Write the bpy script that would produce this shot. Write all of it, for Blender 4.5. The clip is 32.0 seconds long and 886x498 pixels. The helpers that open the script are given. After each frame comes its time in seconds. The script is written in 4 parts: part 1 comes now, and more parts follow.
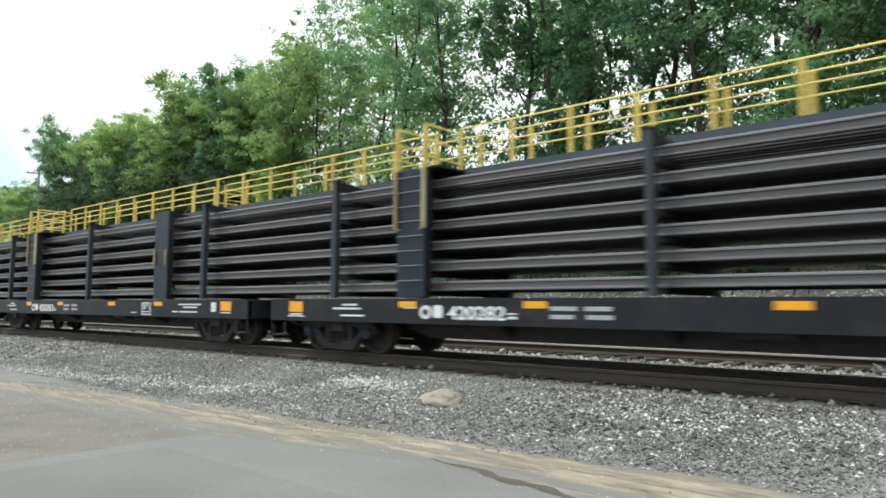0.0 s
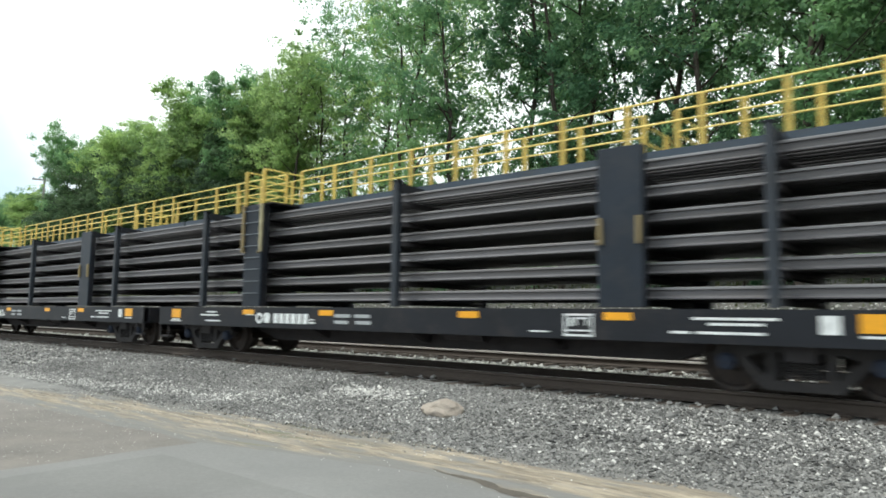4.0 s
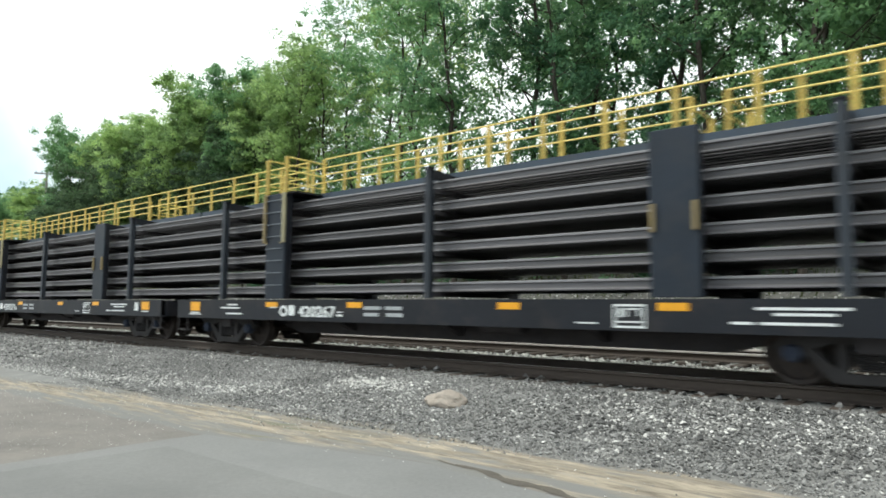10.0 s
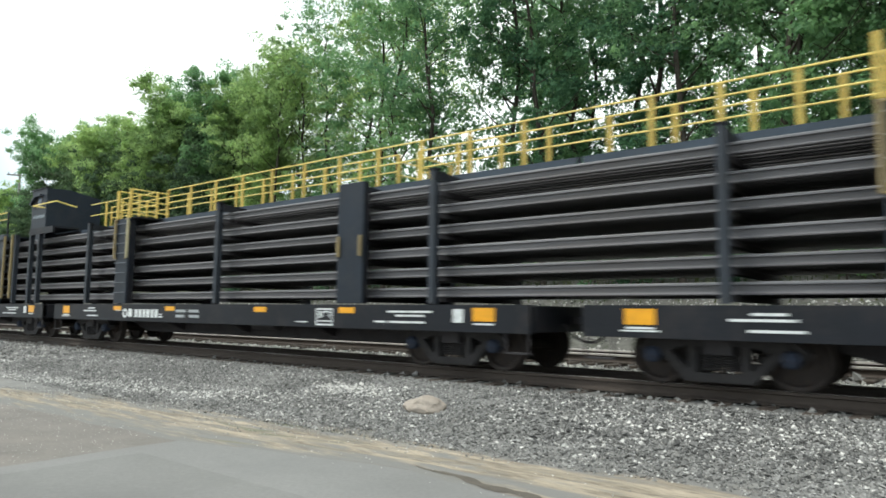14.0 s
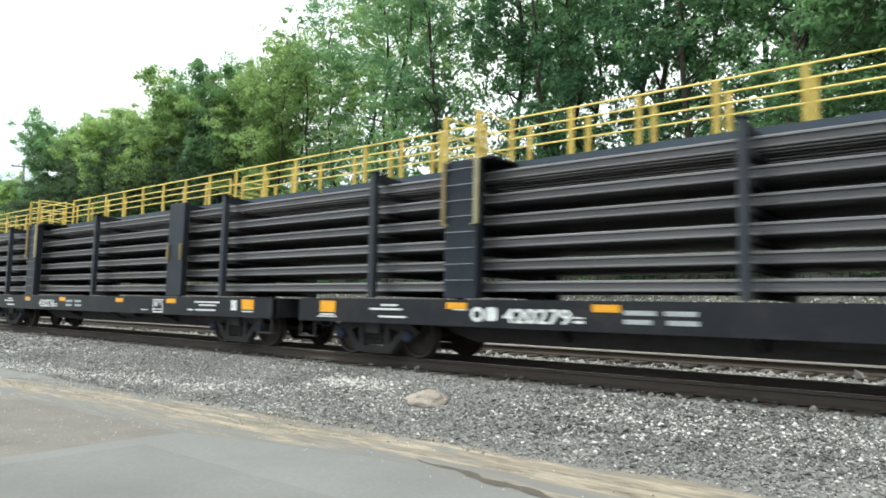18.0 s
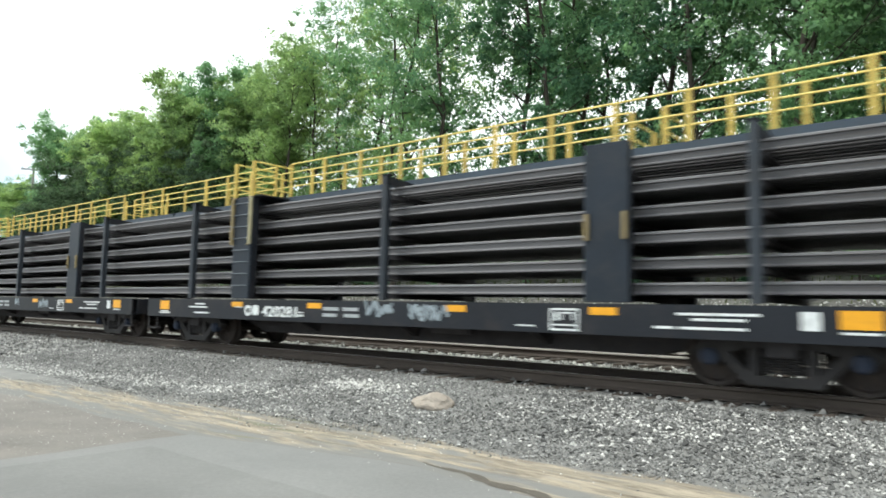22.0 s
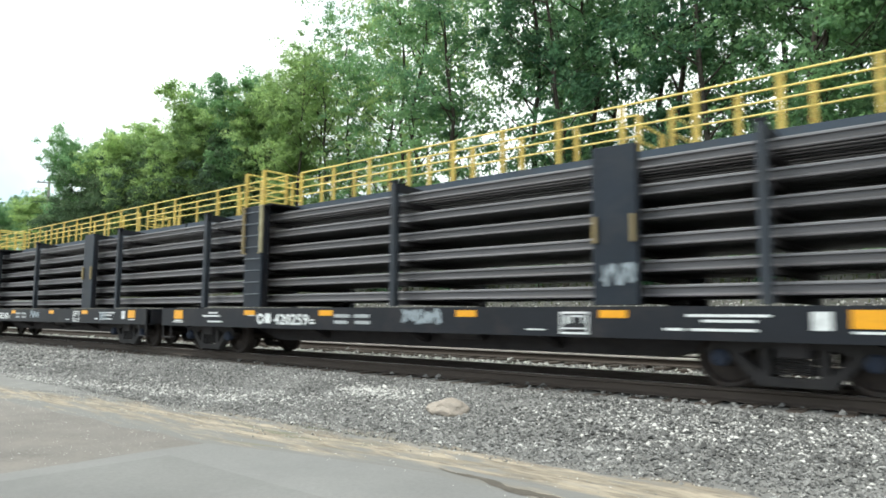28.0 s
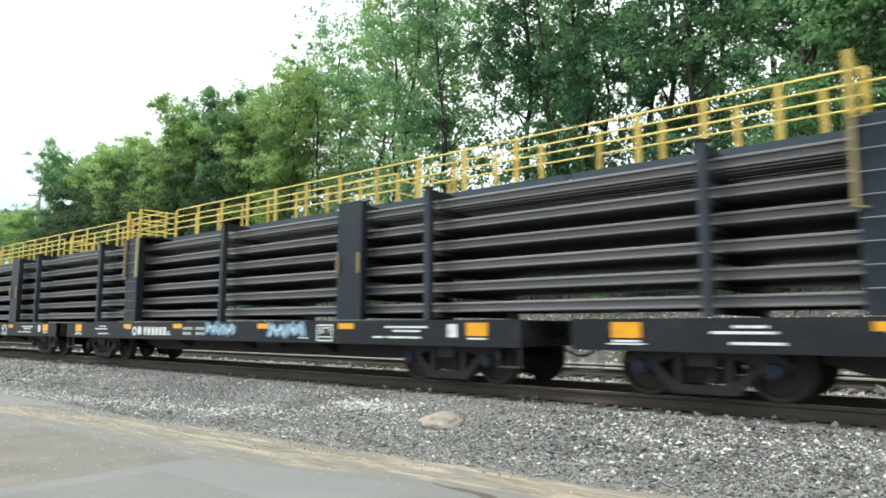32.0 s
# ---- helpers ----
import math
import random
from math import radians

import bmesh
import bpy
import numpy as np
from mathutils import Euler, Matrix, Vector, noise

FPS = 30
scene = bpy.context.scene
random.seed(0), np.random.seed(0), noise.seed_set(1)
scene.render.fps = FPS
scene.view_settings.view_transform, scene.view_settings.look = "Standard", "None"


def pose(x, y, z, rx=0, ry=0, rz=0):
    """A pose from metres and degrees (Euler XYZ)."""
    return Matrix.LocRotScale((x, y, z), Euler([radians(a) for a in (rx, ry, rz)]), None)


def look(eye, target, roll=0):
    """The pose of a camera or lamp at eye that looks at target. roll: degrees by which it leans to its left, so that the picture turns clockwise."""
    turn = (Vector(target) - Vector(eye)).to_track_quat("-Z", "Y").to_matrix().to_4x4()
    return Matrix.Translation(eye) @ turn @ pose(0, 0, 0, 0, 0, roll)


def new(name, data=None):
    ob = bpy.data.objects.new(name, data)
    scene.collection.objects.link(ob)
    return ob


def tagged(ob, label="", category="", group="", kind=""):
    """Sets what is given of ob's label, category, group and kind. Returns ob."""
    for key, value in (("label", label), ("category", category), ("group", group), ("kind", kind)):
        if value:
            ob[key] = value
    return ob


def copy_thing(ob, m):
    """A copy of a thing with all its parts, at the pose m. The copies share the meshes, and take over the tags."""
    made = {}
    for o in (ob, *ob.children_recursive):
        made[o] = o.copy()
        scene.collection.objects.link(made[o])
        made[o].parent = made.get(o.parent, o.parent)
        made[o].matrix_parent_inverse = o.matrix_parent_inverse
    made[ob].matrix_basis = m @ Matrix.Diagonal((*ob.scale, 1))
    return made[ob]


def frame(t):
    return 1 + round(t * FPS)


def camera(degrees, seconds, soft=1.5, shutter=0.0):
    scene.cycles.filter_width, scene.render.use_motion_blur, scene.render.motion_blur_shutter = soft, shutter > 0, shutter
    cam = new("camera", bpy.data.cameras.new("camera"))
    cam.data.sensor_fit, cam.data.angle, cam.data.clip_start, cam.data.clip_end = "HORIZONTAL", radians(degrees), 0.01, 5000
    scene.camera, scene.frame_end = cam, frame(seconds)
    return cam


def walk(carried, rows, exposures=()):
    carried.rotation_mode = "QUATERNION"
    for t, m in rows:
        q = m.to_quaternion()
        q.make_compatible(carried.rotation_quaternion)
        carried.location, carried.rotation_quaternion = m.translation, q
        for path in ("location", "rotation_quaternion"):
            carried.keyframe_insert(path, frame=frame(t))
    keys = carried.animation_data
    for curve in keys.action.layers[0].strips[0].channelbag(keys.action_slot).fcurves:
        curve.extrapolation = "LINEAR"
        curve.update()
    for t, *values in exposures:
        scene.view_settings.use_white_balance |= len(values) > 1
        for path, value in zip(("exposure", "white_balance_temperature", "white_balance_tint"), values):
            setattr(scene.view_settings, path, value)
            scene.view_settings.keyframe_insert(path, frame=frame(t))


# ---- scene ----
cam = camera(66.4, 32.0, soft=1.7, shutter=0.3)

# camera: hand-held at eye height beside the track, turning a little; seconds, yaw, pitch, roll
EYE = (0.0, 0.0, 1.55)
PATH = [
    (0, 39.75, 4.80, -0.26), (0.5, 39.70, 4.82, -0.31), (1, 40.00, 5.12, -0.15), (1.5, 40.12, 5.14, -0.21),
    (2, 39.87, 5.19, -0.45), (2.5, 39.86, 5.33, -0.85), (3, 39.75, 5.41, -0.73), (3.5, 39.99, 5.62, -0.77),
    (5.5, 39.94, 5.53, -0.77), (6, 40.32, 5.16, -1.03), (6.5, 40.10, 5.00, -0.73), (7, 39.73, 5.21, -0.69),
    (7.5, 39.12, 5.40, -0.55), (8, 38.61, 5.60, -0.76), (8.5, 39.35, 5.25, -0.54), (9, 39.71, 5.00, -0.41),
    (9.5, 40.01, 4.85, -0.07), (10, 40.23, 4.88, -0.42), (10.5, 40.35, 4.92, -0.64), (11, 40.41, 4.89, -0.74),
    (11.5, 40.66, 4.90, -0.93), (12, 40.34, 4.69, -0.80), (12.5, 40.03, 4.62, -0.99), (13, 39.63, 4.94, -0.85),
    (13.5, 38.79, 5.22, -0.56), (15.5, 37.94, 5.51, -0.90), (16, 37.54, 5.52, -1.02), (16.5, 38.30, 5.15, -1.35),
    (17, 39.06, 4.91, -1.66), (17.5, 38.83, 4.90, -1.29), (18, 38.67, 4.89, -1.10), (18.5, 38.52, 5.40, -0.99),
    (19, 38.48, 5.39, -1.08), (19.5, 38.90, 5.57, -0.81), (20, 39.00, 5.48, -0.92), (20.5, 39.03, 5.41, -0.87),
    (21, 39.13, 5.29, -0.84), (21.5, 38.99, 5.13, -1.06), (22, 39.25, 5.10, -1.18), (22.5, 39.31, 5.55, -0.90),
    (23, 38.97, 5.45, -0.68), (23.5, 39.07, 4.99, -0.43), (24, 39.47, 4.86, -0.75), (24.5, 39.66, 5.19, -0.55),
    (26.5, 39.38, 4.90, -0.47), (27, 39.86, 5.43, -0.96), (27.5, 39.68, 5.34, -0.60), (28, 40.36, 5.54, -0.30),
    (28.5, 40.59, 5.83, -0.35), (29, 40.95, 6.16, -0.44), (29.5, 40.68, 6.06, -0.75), (30, 40.50, 5.96, -0.52),
    (30.5, 40.35, 6.07, -0.69), (31, 40.43, 6.15, -0.71), (31.5, 39.99, 6.37, -0.43), (32, 39.76, 6.61, -0.11),
]
walk(cam, [(t, pose(*EYE, 90 + p, r, w)) for t, w, p, r in PATH], exposures=[(0, 0.56, 6300, 2.5), (15, 0.56, 6300, 2.5), (17, 0.76, 6300, 2.5), (32, 0.80, 6300, 2.5)])

# ---- world and light: bright overcast sky, thin blue showing through the cloud ----
SUN_ELEV, SUN_AZ = 58.0, 230.0
world = bpy.data.worlds.new("overcast_sky")
scene.world = world
world.use_nodes = True
wn, wl = world.node_tree.nodes, world.node_tree.links
wn.clear()
w_out = wn.new("ShaderNodeOutputWorld")
w_bg = wn.new("ShaderNodeBackground")
w_sky = wn.new("ShaderNodeTexSky")
w_sky.sky_type = "NISHITA"
w_sky.sun_disc = False
w_sky.sun_elevation, w_sky.sun_rotation = radians(SUN_ELEV), radians(SUN_AZ)
w_sky.air_density, w_sky.dust_density = 1.0, 0.5
w_co = wn.new("ShaderNodeTexCoord")
w_no = wn.new("ShaderNodeTexNoise")
w_no.noise_dimensions = "4D"
w_no.inputs["Scale"].default_value, w_no.inputs["Detail"].default_value, w_no.inputs["W"].default_value = 2.2, 5.0, 15.17
w_rp = wn.new("ShaderNodeValToRGB")
w_rp.color_ramp.elements[0].position, w_rp.color_ramp.elements[1].position = 0.30, 0.52
w_rp.color_ramp.elements[0].color = (0.10, 0.10, 0.10, 1)
w_rp.color_ramp.elements[1].color = (0.97, 0.97, 0.97, 1)
w_mx = wn.new("ShaderNodeMix")
w_mx.data_type = "RGBA"
# cloud light grows from the horizon to the zenith, as under a real overcast
w_sp = wn.new("ShaderNodeSeparateXYZ")
w_gr = wn.new("ShaderNodeValToRGB")
w_gr.color_ramp.elements[0].color = (0.620, 0.635, 0.640, 1)
w_gr.color_ramp.elements[1].color = (1.0, 1.0, 0.985, 1)
w_gr.color_ramp.elements[0].position, w_gr.color_ramp.elements[1].position = 0.02, 0.9
w_sc = wn.new("ShaderNodeVectorMath")
w_sc.operation = "SCALE"
w_sc.inputs["Scale"].default_value = 14.5
wl.new(w_co.outputs["Generated"], w_sp.inputs[0])
wl.new(w_sp.outputs["Z"], w_gr.inputs["Fac"])
wl.new(w_gr.outputs["Color"], w_sc.inputs[0])
wl.new(w_sc.outputs["Vector"], w_mx.inputs[7])
w_bg.inputs["Strength"].default_value = 0.10
wl.new(w_co.outputs["Generated"], w_no.inputs["Vector"])
wl.new(w_no.outputs["Fac"], w_rp.inputs["Fac"])
wl.new(w_rp.outputs["Color"], w_mx.inputs[0])
wl.new(w_sky.outputs["Color"], w_mx.inputs[6])
wl.new(w_mx.outputs[2], w_bg.inputs["Color"])
wl.new(w_bg.outputs["Background"], w_out.inputs["Surface"])
sun = new("sun", bpy.data.lights.new("sun", "SUN"))
sun.data.energy, sun.data.angle, sun.data.color = 1.6, radians(25), (1.0, 0.96, 0.9)
az = radians(SUN_AZ)
sun.matrix_world = look((0, 0, 60), (-math.sin(az) * 60 / math.tan(radians(SUN_ELEV)), -math.cos(az) * 60 / math.tan(radians(SUN_ELEV)), 0))


# ---- materials ----
def material(name, base, rough=0.7, metal=0.0, vary=0.25, scale=4.0, fine=40.0, bump=0.15, dirt=None, dirt_amount=0.4,
             island=0.0, object_random=0.0, stretch=(1, 1, 1), spec=0.4):
    """Principled paint or stone with variation at two scales, dirt of another colour, and relief."""
    m = bpy.data.materials.new(name)
    m.use_nodes = True
    n, l = m.node_tree.nodes, m.node_tree.links
    b = n["Principled BSDF"]
    b.inputs["Roughness"].default_value, b.inputs["Metallic"].default_value = rough, metal
    b.inputs["Specular IOR Level"].default_value = spec
    co = n.new("ShaderNodeTexCoord")
    mp = n.new("ShaderNodeMapping")
    mp.inputs["Scale"].default_value = stretch
    l.new(co.outputs["Object"], mp.inputs["Vector"])
    big, small = n.new("ShaderNodeTexNoise"), n.new("ShaderNodeTexNoise")
    for t, s in ((big, scale), (small, fine)):
        t.inputs["Scale"].default_value, t.inputs["Detail"].default_value = s, 6.0
        l.new(mp.outputs["Vector"], t.inputs["Vector"])
    add = n.new("ShaderNodeMath")
    add.operation = "MULTIPLY_ADD"
    l.new(small.outputs["Fac"], add.inputs[0])
    add.inputs[1].default_value = 0.6
    l.new(big.outputs["Fac"], add.inputs[2])
    value = add.outputs[0]
    for kind, amount in (("ShaderNodeNewGeometry", island), ("ShaderNodeObjectInfo", object_random)):
        if amount:
            g = n.new(kind)
            k = n.new("ShaderNodeMath")
            k.operation = "MULTIPLY_ADD"
            l.new(g.outputs["Random Per Island" if island and kind == "ShaderNodeNewGeometry" else "Random"], k.inputs[0])
            k.inputs[1].default_value = amount
            l.new(value, k.inputs[2])
            value = k.outputs[0]
    mean = 0.8 + 0.5 * (island + object_random)
    rp = n.new("ShaderNodeMapRange")
    rp.inputs["From Min"].default_value, rp.inputs["From Max"].default_value = mean - 0.45, mean + 0.45 + 0.3 * (island + object_random)
    rp.inputs["To Min"].default_value, rp.inputs["To Max"].default_value = 1 - vary, 1 + vary
    l.new(value, rp.inputs["Value"])
    mul = n.new("ShaderNodeMix")
    mul.data_type, mul.blend_type = "RGBA", "MULTIPLY"
    mul.inputs[0].default_value = 1.0
    mul.inputs[6].default_value = (*base, 1)
    l.new(rp.outputs["Result"], mul.inputs[7])
    colour = mul.outputs[2]
    if dirt:
        dn = n.new("ShaderNodeTexNoise")
        dn.inputs["Scale"].default_value, dn.inputs["Detail"].default_value, dn.inputs["Roughness"].default_value = scale * 1.7, 8.0, 0.7
        l.new(mp.outputs["Vector"], dn.inputs["Vector"])
        dr = n.new("ShaderNodeMapRange")
        dr.inputs["From Min"].default_value, dr.inputs["From Max"].default_value = 0.48, 0.68
        dr.inputs["To Max"].default_value = dirt_amount
        l.new(dn.outputs["Fac"], dr.inputs["Value"])
        dm = n.new("ShaderNodeMix")
        dm.data_type = "RGBA"
        l.new(dr.outputs["Result"], dm.inputs[0])
        l.new(colour, dm.inputs[6])
        dm.inputs[7].default_value = (*dirt, 1)
        colour = dm.outputs[2]
    l.new(colour, b.inputs["Base Color"])
    if bump:
        bp = n.new("ShaderNodeBump")
        bp.inputs["Strength"].default_value, bp.inputs["Distance"].default_value = bump, 0.01
        l.new(value, bp.inputs["Height"])
        l.new(bp.outputs["Normal"], b.inputs["Normal"])
    return m


M_BODY = material("slate_black_car_paint", (0.0112, 0.0130, 0.0180), 0.55, 0, 0.45, 0.9, 30, 0.1, (0.040, 0.034, 0.033), 0.50, object_random=0.3, spec=0.25)
M_PANEL = material("blue_grey_panel_paint", (0.0165, 0.023, 0.034), 0.5, 0, 0.35, 1.2, 30, 0.1, (0.034, 0.035, 0.038), 0.45, object_random=0.2, spec=0.25)
M_UPRIGHT = material("worn_blue_grey_post_paint", (0.036, 0.043, 0.054), 0.6, 0, 0.35, 2, 30, 0.1, (0.055, 0.050, 0.046), 0.45, object_random=0.25, spec=0.25)
M_EDGE = material("dull_blue_grey_toe_board", (0.044, 0.060, 0.082), 0.55, 0, 0.3, 1.2, 30, 0.1, (0.06, 0.06, 0.06), 0.4, object_random=0.2, spec=0.3)
M_PANE = material("dusty_window_pane", (0.09, 0.12, 0.16), 0.25, 0, 0.2, 3, 30, 0.02)
M_UNDER = material("grimy_black_underframe", (0.036, 0.033, 0.036), 0.8, 0, 0.45, 3, 40, 0.25, (0.062, 0.052, 0.046), 0.45)
M_TRUCK = material("dusty_cast_steel", (0.030, 0.028, 0.029), 0.85, 0.1, 0.4, 5, 40, 0.3, (0.055, 0.047, 0.042), 0.5)
M_WHEEL = material("rusty_wheel_steel", (0.045, 0.037, 0.034), 0.7, 0.4, 0.4, 6, 50, 0.2, (0.08, 0.055, 0.042), 0.5)
M_CAP = material("blue_bearing_cap_paint", (0.022, 0.031, 0.055), 0.8, 0, 0.4, 8, 50, 0.1, (0.05, 0.043, 0.04), 0.5)
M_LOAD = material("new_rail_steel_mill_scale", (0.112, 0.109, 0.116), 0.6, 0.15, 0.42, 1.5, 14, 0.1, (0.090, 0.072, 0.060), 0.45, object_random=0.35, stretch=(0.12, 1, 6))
# same steel lightened: the light the rail heads catch is in its colour
M_LOADHEAD = material("rail_head_highlight_steel", (0.190, 0.186, 0.196), 0.5, 0.2, 0.3, 1.5, 14, 0.1, (0.145, 0.122, 0.102), 0.35, object_random=0.35, stretch=(0.12, 1, 4))
M_RAILTOP = material("worn_bright_railhead", (0.52, 0.48, 0.45), 0.45, 0.3, 0.2, 2, 40, 0.05, stretch=(0.2, 1, 1))
M_RAILRUST = material("rusty_rail_side", (0.068, 0.054, 0.045), 0.85, 0.1, 0.35, 3, 40, 0.2, stretch=(0.2, 1, 1))
M_YELLOW = material("safety_yellow_paint", (0.88, 0.70, 0.20), 0.5, 0, 0.18, 2, 30, 0.05, (0.52, 0.36, 0.08), 0.4, object_random=0.35)
M_POST = material("weathered_yellow_post_paint", (0.58, 0.43, 0.10), 0.55, 0, 0.30, 3, 30, 0.05, (0.29, 0.17, 0.045), 0.6, object_random=0.5)
M_STILE = material("faded_yellow_paint", (0.26, 0.20, 0.095), 0.6, 0, 0.2, 3, 30, 0.05, (0.25, 0.20, 0.13), 0.6, object_random=0.3)
M_STILEPALE = material("chalky_pale_yellow_paint", (0.40, 0.36, 0.22), 0.6, 0, 0.2, 3, 30, 0.05, (0.25, 0.20, 0.13), 0.5, object_random=0.3)
M_AMBER = material("amber_reflective_tape", (0.74, 0.345, 0.012), 0.4, 0, 0.14, 4, 60, 0.03, (0.40, 0.18, 0.03), 0.4, object_random=0.3)
M_WHITE = material("white_stencil_paint", (0.70, 0.72, 0.72), 0.6, 0, 0.15, 5, 60, 0.03, (0.30, 0.31, 0.32), 0.5)
M_STENCIL = material("dulled_stencil_paint", (0.36, 0.38, 0.39), 0.6, 0, 0.4, 25, 90, 0.03, (0.12, 0.13, 0.14), 0.6)
M_SPRAY = material("pale_spray_paint", (0.56, 0.66, 0.69), 0.55, 0, 0.15, 5, 60, 0.03, (0.25, 0.33, 0.38), 0.5)
M_SPRAYBLUE = material("blue_spray_paint", (0.10, 0.23, 0.37), 0.55, 0, 0.3, 5, 60, 0.03, (0.30, 0.42, 0.50), 0.5)
M_SPRAYGREY = material("faded_grey_spray_paint", (0.26, 0.30, 0.33), 0.6, 0, 0.3, 5, 60, 0.03, (0.12, 0.14, 0.16), 0.6)
M_SPRAYVIOLET = material("dull_violet_spray_paint", (0.055, 0.060, 0.105), 0.6, 0, 0.4, 4, 60, 0.03, (0.14, 0.17, 0.22), 0.6)
M_RUNG = material("dull_steel_rung", (0.135, 0.150, 0.170), 0.6, 0.2, 0.3, 5, 60, 0.05, (0.08, 0.08, 0.085), 0.5)
M_GROUND = material("dusty_earth", (0.17, 0.155, 0.125), 0.95, 0, 0.35, 0.35, 9, 0.4, (0.09, 0.11, 0.05), 0.6)
M_BANK = material("stony_leaf_litter", (0.115, 0.110, 0.100), 0.95, 0, 0.6, 1.4, 9, 0.6, (0.040, 0.052, 0.026), 0.85)
M_ASPHALT = material("worn_dirty_asphalt", (0.158, 0.144, 0.131), 0.95, 0, 0.50, 0.8, 24, 0.8, (0.200, 0.180, 0.158), 0.7)
M_PATCH = material("smooth_asphalt_patch", (0.176, 0.173, 0.167), 0.9, 0, 0.26, 0.45, 26, 0.6, (0.150, 0.148, 0.145), 0.6)
M_PATCHDARK = material("darker_asphalt_lane", (0.158, 0.155, 0.149), 0.9, 0, 0.28, 0.45, 26, 0.6, (0.134, 0.132, 0.127), 0.7)
M_BALLAST = material("grey_ballast_dust", (0.170, 0.166, 0.158), 0.95, 0, 0.35, 1.6, 45, 0.6, (0.24, 0.23, 0.21), 0.5)
M_STONE = material("crushed_ballast_stone", (0.216, 0.211, 0.202), 0.85, 0, 0.62, 0.8, 20, 0.2, None, 0, island=0.9)
M_STONEW = material("pale_ballast_stone", (0.52, 0.505, 0.475), 0.85, 0, 0.40, 0.8, 20, 0.2, None, 0, island=0.7)
M_STONEDARK = material("dark_ballast_stone", (0.118, 0.115, 0.110), 0.85, 0, 0.60, 0.8, 20, 0.2, None, 0, island=0.9)
M_TIE = material("creosoted_timber", (0.070, 0.054, 0.044), 0.9, 0, 0.4, 3, 30, 0.4, (0.10, 0.085, 0.07), 0.5, object_random=0.4, stretch=(4, 0.5, 4))
M_BARK = material("grey_brown_bark", (0.055, 0.045, 0.036), 0.95, 0, 0.4, 3, 18, 0.6, (0.10, 0.10, 0.085), 0.4, stretch=(1, 1, 0.3))


def sand_material():
    """Streaky sandy dirt that fades into the grey dust at both edges of its strip (V runs across it)."""
    m = material("sandy_dirt", (0.265, 0.226, 0.172), 0.95, 0, 0.75, 3.0, 22, 1.0, (0.105, 0.086, 0.068), 0.95, stretch=(0.30, 2.4, 1))
    n, l = m.node_tree.nodes, m.node_tree.links
    uv, sp = n.new("ShaderNodeUVMap"), n.new("ShaderNodeSeparateXYZ")
    l.new(uv.outputs["UV"], sp.inputs[0])
    co, mp, no = n.new("ShaderNodeTexCoord"), n.new("ShaderNodeMapping"), n.new("ShaderNodeTexNoise")
    mp.inputs["Scale"].default_value = (0.3, 2.0, 1)
    no.inputs["Scale"].default_value, no.inputs["Detail"].default_value, no.inputs["Roughness"].default_value = 2.4, 7.0, 0.65
    l.new(co.outputs["Object"], mp.inputs["Vector"])
    l.new(mp.outputs["Vector"], no.inputs["Vector"])
    wob = n.new("ShaderNodeMath")
    wob.operation = "MULTIPLY_ADD"
    l.new(no.outputs["Fac"], wob.inputs[0])
    wob.inputs[1].default_value = 1.8
    l.new(sp.outputs["Y"], wob.inputs[2])
    rp, rp2 = n.new("ShaderNodeMapRange"), n.new("ShaderNodeMapRange")
    rp.inputs["From Min"].default_value, rp.inputs["From Max"].default_value = 1.06, 1.36
    rp2.inputs["From Min"].default_value, rp2.inputs["From Max"].default_value = 1.50, 1.74
    rp2.inputs["To Min"].default_value, rp2.inputs["To Max"].default_value = 1.0, 0.0
    l.new(wob.outputs[0], rp.inputs["Value"])
    l.new(wob.outputs[0], rp2.inputs["Value"])
    mu = n.new("ShaderNodeMath")
    mu.operation = "MULTIPLY"
    l.new(rp.outputs["Result"], mu.inputs[0])
    l.new(rp2.outputs["Result"], mu.inputs[1])
    b = n["Principled BSDF"]
    colour = b.inputs["Base Color"].links[0].from_socket
    mx = n.new("ShaderNodeMix")
    mx.data_type = "RGBA"
    mx.inputs[6].default_value = (0.165, 0.160, 0.150, 1)
    l.new(mu.outputs[0], mx.inputs[0])
    l.new(colour, mx.inputs[7])
    l.new(mx.outputs[2], b.inputs["Base Color"])
    return m


M_SAND = sand_material()


